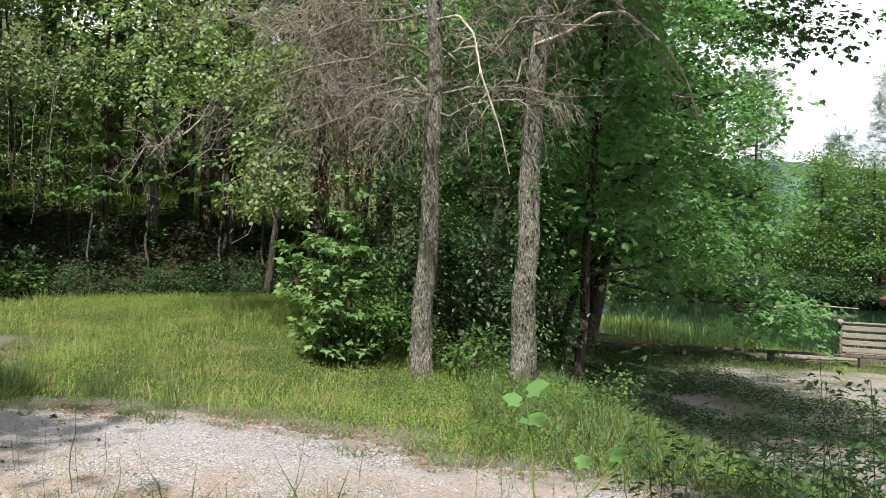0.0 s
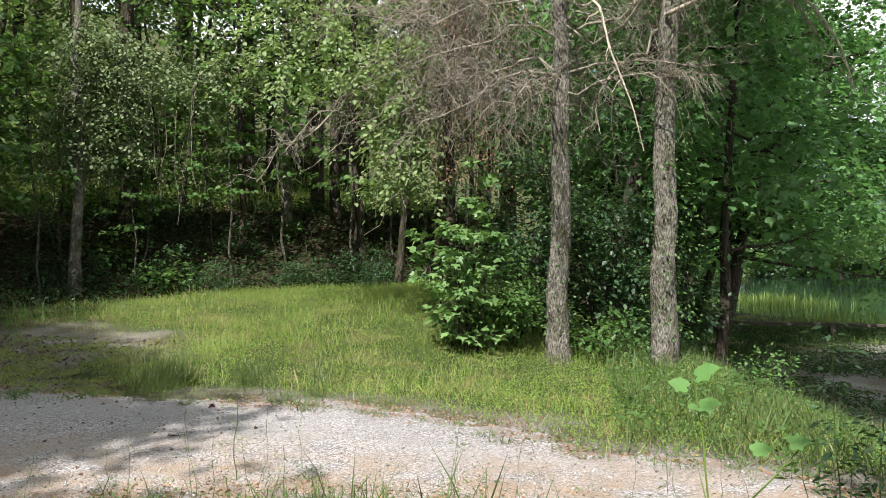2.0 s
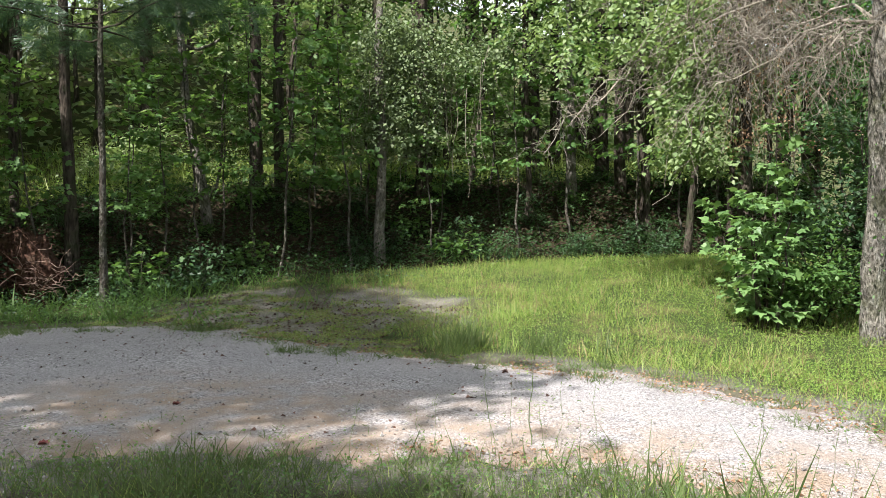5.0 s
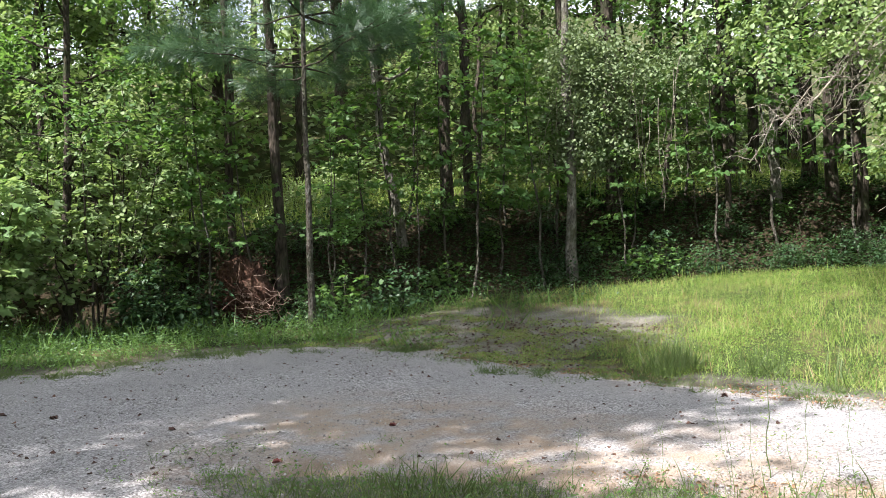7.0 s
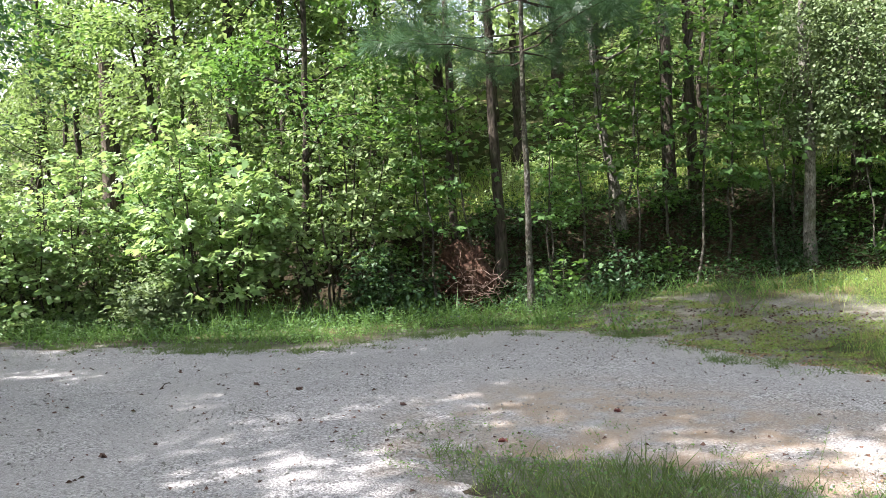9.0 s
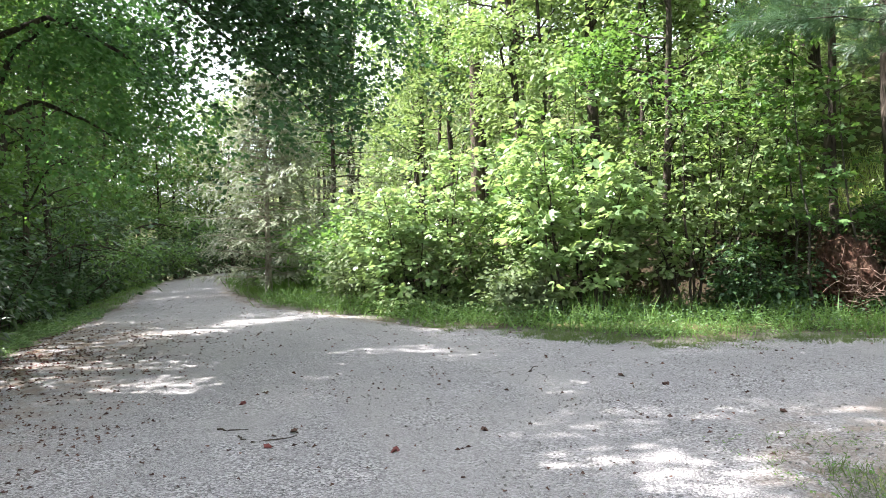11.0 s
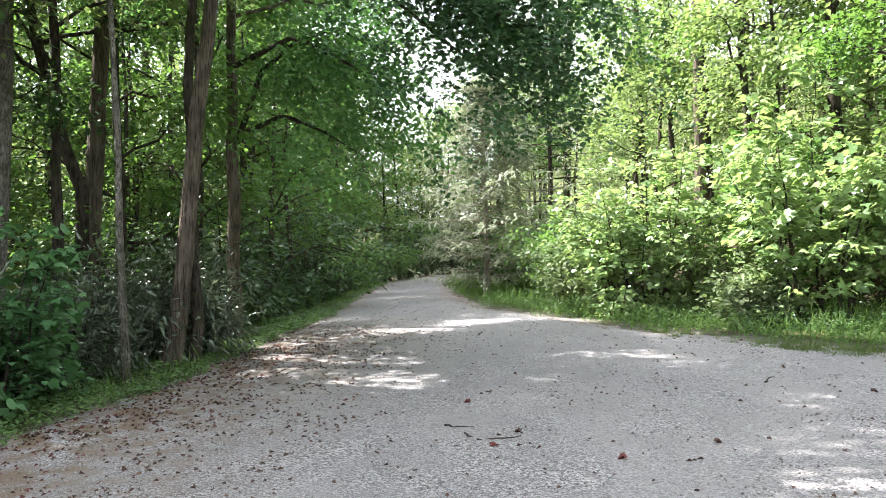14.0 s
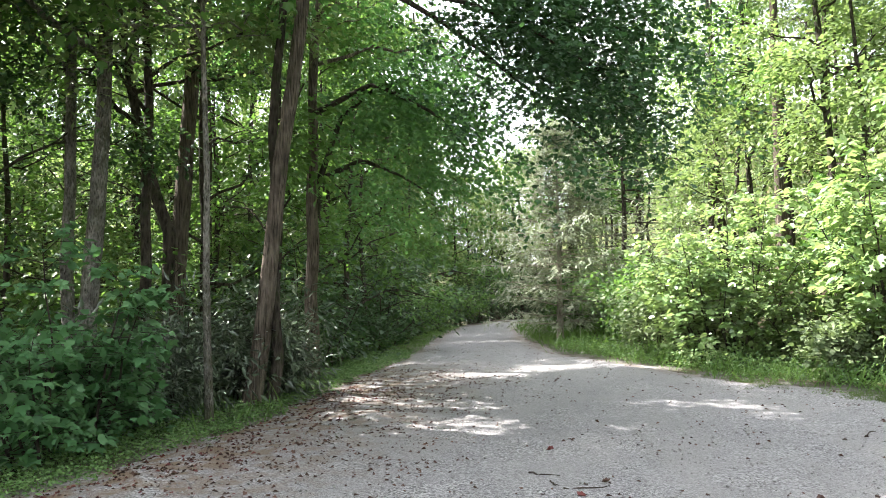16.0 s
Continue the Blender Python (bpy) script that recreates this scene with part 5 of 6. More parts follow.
# ---- grass, herbs and litter ----
def upright(total, lean=0.35):
    way = np.array([0, 0, 1.0]) + rng.normal(size=(total, 3)) * (lean, lean, 0.1)
    normal = np.stack([np.cos(a := rng.uniform(0, 6.28, total)), np.sin(a), np.zeros(total)], -1)
    return way, normal


def sown(total, x0, x1, y0, y1, test):
    """Random places on the ground that pass the test (a chance from 0 to 1)."""
    reseed(total, x0, y1)
    x, y = rng.uniform(x0, x1, total), rng.uniform(y0, y1, total)
    ok = rng.random(total) < test(x, y)
    x, y = x[ok], y[ok]
    return np.stack([x, y, land(x, y)], -1)


def meadow(x, y):
    bare = 0.9 * layered(x * 1.1, y * 1.1, 71) + 1.5 * step(-4.6, -7.0, x)
    return step(bare - 0.5, bare + 0.15, -road_depth(x, y)) * step(0.3, -0.3, past_bank(x, y)) * step(-11.5, -8.0, x + 0.15 * layered(x, y, 3)) * step(0.2, -0.3, inside(LOT, x, y)) * (1 - 0.93 * worn_zone(x, y))


def blades(name, label, at, height, mat, shape=BLADE, lean=0.35):
    way, normal = upright(len(at), lean)
    tall_here = 0.45 + 1.1 * layered(at[:, 0] * 1.4, at[:, 1] * 1.4, 91)
    me = mesh_of(name, *scatter(shape, at - (0, 0, 0.01), way, normal, height * tall_here * rng.uniform(0.45, 1.25, len(at))), mat)
    return tagged(new(name, me), label, "grass", kind="stuff")


def herbs(name, label, at, high, size, mat, shape=OVAL, flat=0.5):
    lifted = at + np.stack([np.zeros(len(at)), np.zeros(len(at)), high * rng.random(len(at))], -1)
    az = rng.uniform(0, 6.28, len(at))
    way = np.stack([np.cos(az), np.sin(az), rng.normal(size=len(at)) * 0.35], -1)
    me = mesh_of(name, *scatter(shape, lifted, way, np.array([0, 0, 1.0]) + flat * rng.normal(size=(len(at), 3)), size * rng.uniform(0.5, 1.3, len(at))), mat)
    return tagged(new(name, me), label, "plants", kind="stuff")


field = sown(150000, -12, 3.5, 6, 19.5, lambda x, y: meadow(x, y) * (0.35 + 0.65 * step(0.3, 0.6, layered(x * 0.8, y * 0.8, 33))))
pick = rng.random(len(field))
blades("meadow_grass", "sunlit yellow-green meadow grass", field[pick < 0.72], 0.125, GRASS, BLADE, 0.55)
blades("straw_grass", "thin straw-coloured dry grass in the meadow", field[pick > 0.88], 0.19, STRAW, (BLADE[0] * (0.6, 1, 1), BLADE[1]), 0.4)
blades("lush_grass", "deeper green grass among the meadow", field[(pick > 0.72) & (pick < 0.9)], 0.15, GRASS_LUSH, BLADE, 0.5)
herbs("meadow_herbs", "low yellow-green herbs among the grass", sown(300000, -9, 3.5, 6, 19.5, lambda x, y: meadow(x, y) * (0.4 + 0.6 * step(0.35, 0.6, layered(x * 0.6, y * 0.6, 12))) * step(-10, -6, x)), 0.13, 0.024, HERB)
tuft = sown(26000, -6.6, -2.6, 7.6, 9.6, lambda x, y: meadow(x, y) * np.exp(-(((x + 4.2) / 1.0) ** 2 + ((y - 8.45) / 0.4) ** 2)) * step(0.35, 0.65, layered(x * 2.2, y * 2.2, 81)))
blades("rank_grass", "tall dark grass tuft at the gravel's edge", tuft, 0.3, GRASS_DEEP, (BLADE[0] * (0.7, 1, 1), BLADE[1]), 0.35)
verge = sown(40000, -5.6, 3.2, 1.9, 5.2, lambda x, y: step(-0.1, 0.25, -road_depth(x, y)) * step(7.8, 5.2, np.abs(y - 2.4) + 1.2 * np.abs(x)) ** 0.3)
blades("verge_grass", "rough green grass on the near verge", verge[np.arange(len(verge)) % 5 > 0], 0.16, GRASS_DEEP, BLADE, 0.5)
blades("verge_grass", "sunlit rough grass on the near verge", verge[::5], 0.13, GRASS, BLADE, 0.6)
herbs("verge_herbs", "small leafy herbs in the near verge", sown(16000, -5.4, 3.2, 2.2, 5.2, lambda x, y: step(-0.05, 0.25, -road_depth(x, y))), 0.12, 0.028, LEAF_MID)
tall = sown(110, -4.2, 2.6, 3.7, 4.9, lambda x, y: step(-0.25, 0.1, -road_depth(x, y)))
blades("tall_grass", "tall single grass blades at the gravel's edge", tall, 0.4, GRASS_DEEP, (BLADE[0] * (0.55, 1, 1), BLADE[1]), 0.25)
north = sown(60000, -40, -8, -5, 13, lambda x, y: step(-0.1, 0.3, -road_depth(x, y)) * step(0.7, -0.3, past_bank(x, y)) * step(1.0, 0.4, (y < -4.9) * 1.0) * (1 - 0.9 * worn_zone(x, y)))
mixed = rng.random(len(north))
blades("bank_grass", "lush verge grass below the bushes", north[mixed < 0.45], 0.46, GRASS_LUSH, BLADE, 0.5)
blades("bank_grass", "paler short grass at the verge's edge", north[mixed > 0.75], 0.2, GRASS_LUSH, BLADE, 0.6)
herbs("verge_weeds", "small bright-leaved weeds among the verge grass", np.repeat(north[(mixed > 0.45) & (north[:, 0] > -24)], 3, 0) + rng.normal(size=(3 * int(((mixed > 0.45) & (north[:, 0] > -24)).sum()), 3)) * (0.06, 0.06, 0), 0.22, 0.045, LEAF_MID)
herbs("bank_herbs", "leafy weeds below the bushes", sown(30000, -24, -8, -2, 14, lambda x, y: step(0.3, 1.0, -road_depth(x, y)) * step(1.0, -0.2, past_bank(x, y)) * (1 - worn_zone(x, y))), 0.4, 0.06, LEAF_DEEP)
south_strip = sown(42000, -40, -4, -8.0, -4.3, lambda x, y: step(-0.1, 0.25, -road_depth(x, y)) * step(1.3, 0.4, -road_depth(x, y)))
lush = sown(62000, -22, -4.5, -7.0, -4.3, lambda x, y: step(-0.2, 0.05, -road_depth(x, y)) * step(1.3, 0.8, -road_depth(x, y)))
herbs("strip_cover", "low lush bright green herbs lining the road", lush, 0.12, 0.045, LEAF_SAP)
cover = sown(60000, -24, -8.5, -3, 10, lambda x, y: step(-0.05, 0.25, -road_depth(x, y)) * step(1.9, 0.9, -road_depth(x, y)) * (y > -3.6) * step(0.3, 0.5, layered(x * 1.8, y * 1.8, 44)) * (1 - 0.95 * worn_zone(x, y)))
herbs("verge_cover", "lush bright green weeds lining the road below the bushes", cover, 0.36, 0.055, LEAF_SAP)
blades("strip_grass", "narrow strip of bright grass along the road", south_strip, 0.13, GRASS_LUSH)
herbs("strip_herbs", "low green herbs along the road's edge", south_strip[::3], 0.1, 0.05, LEAF_MID)
herbs("bank_undergrowth", "tangled undergrowth covering the bank, coloured dark for shade", sown(60000, -32, 3, 0, 28, lambda x, y: step(-0.3, 0.4, past_bank(x, y)) * step(4.4, 3.2, past_bank(x, y)) * step(0.22, 0.5, layered(x * 0.7, y * 0.7, 51))), 0.3, 0.085, LEAF_SHADE)
herbs("hill_undergrowth", "bright leafy undergrowth on the wooded hillside", sown(70000, -75, 6, 2, 60, lambda x, y: step(7, 11, past_bank(x, y)) * step(46, 30, past_bank(x, y))), 1.2, 0.34, LEAF_LIME)
herbs("south_undergrowth", "bright leafy undergrowth on the southern slope", sown(40000, -60, 0, -45, -9, lambda x, y: step(-9, -13, y)), 1.3, 0.34, LEAF_LIME)
blades("terrace_grass", "sunlit grass on the terrace above the bank", sown(50000, -30, 2, 3, 32, lambda x, y: step(2.8, 3.6, past_bank(x, y)) * step(11, 8, past_bank(x, y))), 0.5, GRASS)
herbs("terrace_herbs", "sunlit leafy herbs on the terrace above the bank", sown(42000, -28, 0, 5, 30, lambda x, y: step(3.0, 3.8, past_bank(x, y)) * step(10, 7, past_bank(x, y))), 0.4, 0.085, HERB)
herbs("wood_undergrowth", "leafy undergrowth in the wood below the road", sown(30000, -30, -4, -16, -5, lambda x, y: step(0.8, 1.8, -road_depth(x, y))), 0.5, 0.09, LEAF_MID)
herbs("slope_weeds", "weeds on the slope above the gravel lot", sown(16000, 0.3, 5.5, 5.2, 14, lambda x, y: step(0.1, 0.5, -road_depth(x, y)) * step(0.3, -0.4, inside(LOT, x, y))), 0.2, 0.055, LEAF_MID)
blades("slope_grass", "grass on the slope above the gravel lot", sown(14000, 0.3, 5.5, 5.2, 14, lambda x, y: step(0.0, 0.4, -road_depth(x, y)) * step(0.3, -0.4, inside(LOT, x, y))), 0.26, GRASS_DEEP)
lot_weeds = sown(80000, 2.2, 9, 9, 26, lambda x, y: step(0.3, 0.55, layered(x * 0.8, y * 0.8, 26)) * step(10, 5, x + 0.15 * (y - 16)) + step(21, 23.5, y))
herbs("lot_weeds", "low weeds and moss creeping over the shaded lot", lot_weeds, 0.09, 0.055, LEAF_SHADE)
blades("lot_grass", "thin grass across the gravel lot", sown(34000, 2.5, 22, 10, 30, lambda x, y: step(0.45, 0.65, layered(x * 0.7, y * 0.7, 6)) * 0.7 + step(20, 23, y)), 0.14, GRASS)

worn = sown(90000, -11, -4.3, 7.8, 11.4, lambda x, y: step(-0.2, 0.2, -road_depth(x, y)) * (1 - 0.8 * meadow(x, y)) * step(0.4, 0.62, value_noise(x * 4.5, y * 4.5, 63)))
lot = rng.random(len(worn))
blades("worn_grass", "short dry straw on the worn ground beside the road", worn[lot < 0.42], 0.07, STRAW, BLADE, 0.8)
blades("worn_grass", "thin green tufts on the worn ground beside the road", worn[(lot > 0.42) & (lot < 0.72)], 0.075, GRASS, BROAD_BLADE, 0.7)
herbs("worn_herbs", "small weeds on the worn ground beside the road", worn[lot > 0.72], 0.04, 0.03, HERB)
edge_at = sown(150000, -14, 2.2, 2.5, 10.5, lambda x, y: step(-0.6, -0.1, road_depth(x, y)) * step(0.7, 0.0, road_depth(x, y) - 0.5 * step(-3.5, -6, x)) * step(0.34, 0.5, layered(x * 2.6, y * 2.6, 61)) * step(0.35, 0.6, value_noise(x * 9, y * 9, 62)))
edge_at[:, 2] = np.maximum(edge_at[:, 2], road_top(edge_at[:, 0], edge_at[:, 1])) + 0.008
blades("edge_tufts", "sparse weedy tufts creeping into the gravel", edge_at[::2], 0.06, GRASS_DEEP, BROAD_BLADE, 0.7)
herbs("edge_herbs", "tiny rosettes of weeds creeping into the gravel", edge_at[1::2], 0.03, 0.024, GRASS_LUSH)
clump = sown(9000, -19, 1.5, 1.0, 10.8, lambda x, y: step(-0.35, 0.0, road_depth(x, y)) * step(0.75, 0.0, road_depth(x, y) - 0.6 * step(-4.5, -7, x)) * step(0.42, 0.62, layered(x * 1.9, y * 1.9, 64)) * ((y > 5.8) | (x < -9)) * 0.55)
clump = np.repeat(clump, 34, 0) + rng.normal(size=(34 * len(clump), 3)) * (0.075, 0.045, 0)
clump[:, 2] = np.maximum(land(clump[:, 0], clump[:, 1]), road_top(clump[:, 0], clump[:, 1]))
blades("edge_clumps", "short dark clumps of grass and weeds scattered over the gravel's edge", clump, 0.1, GRASS_DEEP, BROAD_BLADE, 0.9)
seed = sown(5000, -9, 3, 8.5, 19, lambda x, y: meadow(x, y) * step(0.35, 0.6, layered(x * 0.9, y * 0.9, 37)))
blades("seed_stems", "thin pale flowering grass stems standing above the meadow", seed, 0.3, GRASS, (BLADE[0] * (0.4, 1, 0.6), BLADE[1]), 0.2)
# stones lying on the road, and leaves fallen on it
stones = sown(36000, -10, 2, -4, 9.0, lambda x, y: step(-0.5, 0.15, road_depth(x, y)) * (0.25 + 0.75 * step(0.45, 0.6, layered(x * 0.9, y * 0.9, 40))) * (np.hypot(x, y) > 3))
base = np.array([(1, 0, 0), (0, 1, 0), (-1, 0, 0), (0, -1, 0), (0, 0, 0.8), (0, 0, -0.6)], float)
octa = (base, np.array([(0, 1, 4), (1, 2, 4), (2, 3, 4), (3, 0, 4), (1, 0, 5), (2, 1, 5), (3, 2, 5), (0, 3, 5)]))
way = rng.normal(size=(len(stones), 3)) * (1, 1, 0.25)
v, f = scatter(octa, np.stack([stones[:, 0], stones[:, 1], np.maximum(stones[:, 2], road_top(stones[:, 0], stones[:, 1])) + 0.002], -1), way, np.array([0, 0, 1.0]) + rng.normal(size=(len(stones), 3)) * 0.4, 0.005 + 0.010 * rng.random(len(stones)) ** 2)
v = v + rng.normal(size=v.shape) * 0.0025
n = Nodes("loose_stone")
own = n.tree.nodes.new("ShaderNodeNewGeometry").outputs["Random Per Island"]
STONE = n.surface(n.ramp(own, (0.0, (0.12, 0.113, 0.106)), (0.5, (0.25, 0.24, 0.228)), (1.0, (0.40, 0.385, 0.37))), 0.85, n.noise(n.place(kind="World"), 90, 3), 0.4, 0.004)
tagged(new("loose_stones", mesh_of("loose_stones", v, f, STONE)), "loose pale crushed stones on the road", "gravel", kind="stuff")


def fallen(name, label, at, size, mat):
    az = rng.uniform(0, 6.28, len(at))
    way = np.stack([np.cos(az), np.sin(az), rng.normal(size=len(at)) * 0.25], -1)
    curled = (OVAL[0] * (1.2, 1, 3.0), OVAL[1])
    me = mesh_of(name, *scatter(curled, np.stack([at[:, 0], at[:, 1], np.maximum(at[:, 2], road_top(at[:, 0], at[:, 1])) + 0.008], -1), way, np.array([0, 0, 1.0]) + 0.35 * rng.normal(size=(len(at), 3)), size * rng.uniform(0.4, 1.3, len(at))), mat)
    return tagged(new(name, me), label, "leaves", kind="stuff")


fallen("leaf_litter", "small dark fallen leaves strewn over the road", sown(80000, -26, -2.5, -5.2, 8.5, lambda x, y: step(0, 0.2, road_depth(x, y)) * (0.02 + 0.8 * step(-1.0, -4.2, y) * step(-19, -14, x) * (0.2 + 0.8 * step(0.42, 0.62, layered(x * 2.2, y * 2.2, 27))) + 0.05 * step(0.55, 0.7, layered(x, y, 17)))), 0.044, DRY_LEAF)
fallen("worn_litter", "brown dry leaves on the worn ground", sown(2500, -11, -4.3, 8, 11.4, lambda x, y: step(-0.2, 0.2, -road_depth(x, y)) * (1 - 0.8 * meadow(x, y))), 0.05, DRY_LEAF)
fallen("verge_litter", "brown crumbled leaves and straw along the meadow's edge", sown(30000, -9, 2.4, 4.5, 9.5, lambda x, y: step(-0.45, -0.1, road_depth(x, y)) * step(0.4, 0.1, road_depth(x, y)) * step(0.3, 0.55, layered(x * 2, y * 2, 29))), 0.032, DRY_VINE)
fallen("edge_litter", "reddish fallen leaves gathered along the road's edge", sown(4200, -14, -3.5, -5.2, -2.6, lambda x, y: step(0, 0.2, road_depth(x, y)) * step(-3.0, -4.6, y) * 0.35), 0.05, RED_LEAF)


def single_leaf(x, y, size, mat, label):
    root = new("fallen_leaf", mesh_of("fallen_leaf", *scatter((LOBED[0] * (1, 1, 4.0), LOBED[1]), np.zeros((1, 3)), np.array([[math.cos(x * 9), math.sin(x * 9), 0.15]]), np.array([[0.2, 0.1, 1.0]]), np.array([size])), mat))
    root.location = (x, y, float(road_top(x, y)) + 0.012)
    tagged(root, label, "leaf", "fallen leaves on the road")


for x, y in ((-5.2, 3.51), (-6.41, 0.32), (-8.52, -0.93), (-6.75, -0.66), (-5.24, 4.73)):
    single_leaf(x, y, 0.08, RED_LEAF, "curled red fallen leaf on the gravel")
for x, y in ((-6.87, 1.01), (-8.93, 2.96), (-8.35, 3.23), (-6.84, 3.57), (-8.34, 3.19), (-3.5, 7.28), (-7.23, -0.43), (-9.03, -0.79)):
    single_leaf(x, y, 0.075, DRY_LEAF, "dark curled dead leaf on the gravel")

def stick(x, y, length, turn, label):
    ob = new("stick", mesh_of("stick", *tube(bent((-length / 2, 0, 0), (length / 2, 0, 0.015), 7, 0.01), np.linspace(0.009, 0.003, 7), 6), BARK_DARK, True))
    ob.matrix_world = pose(x, y, ground_at(x, y) + 0.055, 0, 0, turn)
    tagged(ob, label, "stick", "sticks on the road")


for x, y, length, turn in ((-7.4, -0.95, 0.3, 60), (-7.1, -0.85, 0.22, 20), (-7.0, -0.6, 0.35, 100), (-11.8, -4.4, 0.9, 15), (-9.6, 2.2, 0.25, 140)):
    stick(x, y, length, turn, "thin dark broken stick lying on the gravel")

twig_at = sown(5200, -24, 0, 2, 24, lambda x, y: step(0, 0.5, past_bank(x, y)) * step(4.0, 3.0, past_bank(x, y)))
pieces = []
for p in twig_at[:1500]:
    way = rng.normal(size=3) * (1, 1, 0.5)
    pieces.append(tube(bent(p + (0, 0, 0.03), p + unit(way) * rng.uniform(0.3, 1.0) + (0, 0, 0.12), 4, 0.04), np.linspace(0.01, 0.003, 4), 3))
tagged(new("brushwood", mesh_of("brushwood", *joined(pieces), BARK_PALE)), "fallen twigs and dead stems on the shady bank", "brushwood", kind="stuff")
# Plants and litter whose dark colours carry the bank's shade.
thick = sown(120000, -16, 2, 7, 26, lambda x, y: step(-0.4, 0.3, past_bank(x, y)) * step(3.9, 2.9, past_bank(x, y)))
herbs("bank_cover", "low leafy plants and ferns on the bank, coloured dark for shade", thick, 0.34, 0.09, LEAF_SHADE, OVAL, 0.5)
fallen("bank_litter", "brown fallen leaves covering the bank, darkened for its shade", sown(40000, -24, 1, 2, 26, lambda x, y: step(-0.2, 0.4, past_bank(x, y)) * step(5, 3.5, past_bank(x, y))) - (0, 0, 0.03), 0.1, SHADED_LITTER)

# ---- tall weeds close to the camera's stand ----
def weed(x, y, height, lean, leaf, size, total, label, shape=LONG, mat_stem=None):
    root = thing("weed", spot(x, y), label, "plant", "roadside weeds")
    line = bent((0, 0, -0.02), (lean[0], lean[1], height), 9, 0.012)
    part("stem", mesh_of("stem", *tube(line, np.linspace(0.0045 if height > 0.72 else 0.0018, 0.0012, 9), 5), mat_stem or GRASS_DEEP, True), root)
    t = rng.uniform(0.25, 1.0, total)
    at = np.array([along(line, q) for q in t])
    az = rng.uniform(0, 6.28, total)
    out = np.stack([np.cos(az), np.sin(az), 0.25 + 0 * az], -1)
    off = rng.uniform(0.01, 0.1, total)[:, None] * out
    part("leaves", mesh_of("leaves", *scatter(shape, at + off, out - (0, 0, 0.35) + rng.normal(size=(total, 3)) * 0.25, np.array([0, 0, 1.0]) + rng.normal(size=(total, 3)) * 0.35, size * rng.uniform(0.6, 1.25, total)), leaf), root)
    return root


WEED_LEAF = (LONG[0] * (1.5, 1, 1.3), LONG[1])
for k in range(26):
    weed(rng.uniform(0.9, 2.1), rng.uniform(2.4, 3.4), rng.uniform(0.8, 1.38), (rng.normal() * 0.12, rng.normal() * 0.1), LEAF_DEEP, 0.047, 110, "tall dark-leaved roadside weed with drooping narrow leaves", WEED_LEAF)
for k in range(7):
    weed(rng.uniform(0.9, 2.0), rng.uniform(3.4, 4.4), rng.uniform(0.5, 0.95), (rng.normal() * 0.1, rng.normal() * 0.1), LEAF_MID, 0.08, 50, "leafy green roadside weed")
for k in range(22):
    x, y = rng.uniform(-3.6, 1.2), rng.uniform(3.8, 4.8)
    weed(x, y, rng.uniform(0.35, 0.7), (rng.normal() * 0.06, rng.normal() * 0.05), GRASS_DEEP, 0.03, 26, "thin wispy weed at the gravel's edge")
weed(-2.25, 5.0, 0.85, (0.02, 0.0), HERB, 0.03, 90, "tall pale feathery weed at the gravel's edge")

# Tree added behind the camera so that its crown shades the near weeds.
tree("tree", "broadleaf tree behind the grassy verge", 1.2, -3.3, 11, 0.16, (0.2, 0.2), BARK_GREY, LEAF_MID, OVAL, 4.6, 2.6, 12, 1100, 0.16, 8)
vine = thing("grape_vine", spot(0.50, 3.55), "young vine shoot with large pale green lobed leaves", "plant")
zero = ground_at(0.50, 3.55)
line_v = bent((0, 0, -0.02), (-0.11, 0.0, 0.98 - zero), 9, 0.01)
part("stem", mesh_of("stem", *tube(line_v, np.linspace(0.006, 0.003, 9), 6), HERB, True), vine)
for (x, y, z), (dx, dy), size in (((-0.10, 0, 1.00), (0.25, -0.1), 0.09), ((-0.14, 0.02, 0.95), (-0.5, 0.1), 0.07), ((-0.09, -0.02, 0.88), (0.5, -0.2), 0.075), ((-0.08, 0.0, 0.86), (-0.5, -0.3), 0.065),
                              ((0.12, -0.02, 0.70), (0.6, 0.1), 0.07), ((0.26, -0.04, 0.74), (0.5, -0.1), 0.07), ((0.02, 0.02, 0.66), (-0.2, -0.5), 0.08)):
    part("leaf", mesh_of("leaf", *scatter(GRAPE, np.array([(x, y, z - zero)]), np.array([[dx, dy, 0.15]]), np.array([[-0.2 + dx, -0.5 + 0.8 * dy, 0.9]]), np.array([1.15 * size])), LEAF_VINE), vine, "large pale green lobed leaf")
part("shoot", mesh_of("shoot", *tube(bent((-0.02, 0, 0.35), (0.3, -0.04, 0.73 - zero), 6, 0.01), np.linspace(0.005, 0.003, 6), 5), HERB, True), vine)

# ---- the pond's side: rail, dock, reeds, far bank ----
def box(x0, x1, y0, y1, z0, z1, bevel=0.012):
    bm = bmesh.new()
    bmesh.ops.create_cube(bm, size=1)
    for vert in bm.verts:
        vert.co = Vector(((x0 + x1) / 2 + vert.co.x * (x1 - x0), (y0 + y1) / 2 + vert.co.y * (y1 - y0), (z0 + z1) / 2 + vert.co.z * (z1 - z0)))
    bmesh.ops.bevel(bm, geom=bm.edges[:], offset=bevel, segments=1, affect="EDGES")
    return bm


def board(name, size, parent, mat, label=""):
    me = bpy.data.meshes.new(name)
    bm = box(*size)
    bm.to_mesh(me)
    bm.free()
    me.materials.append(mat)
    return part(name, me, parent, label)


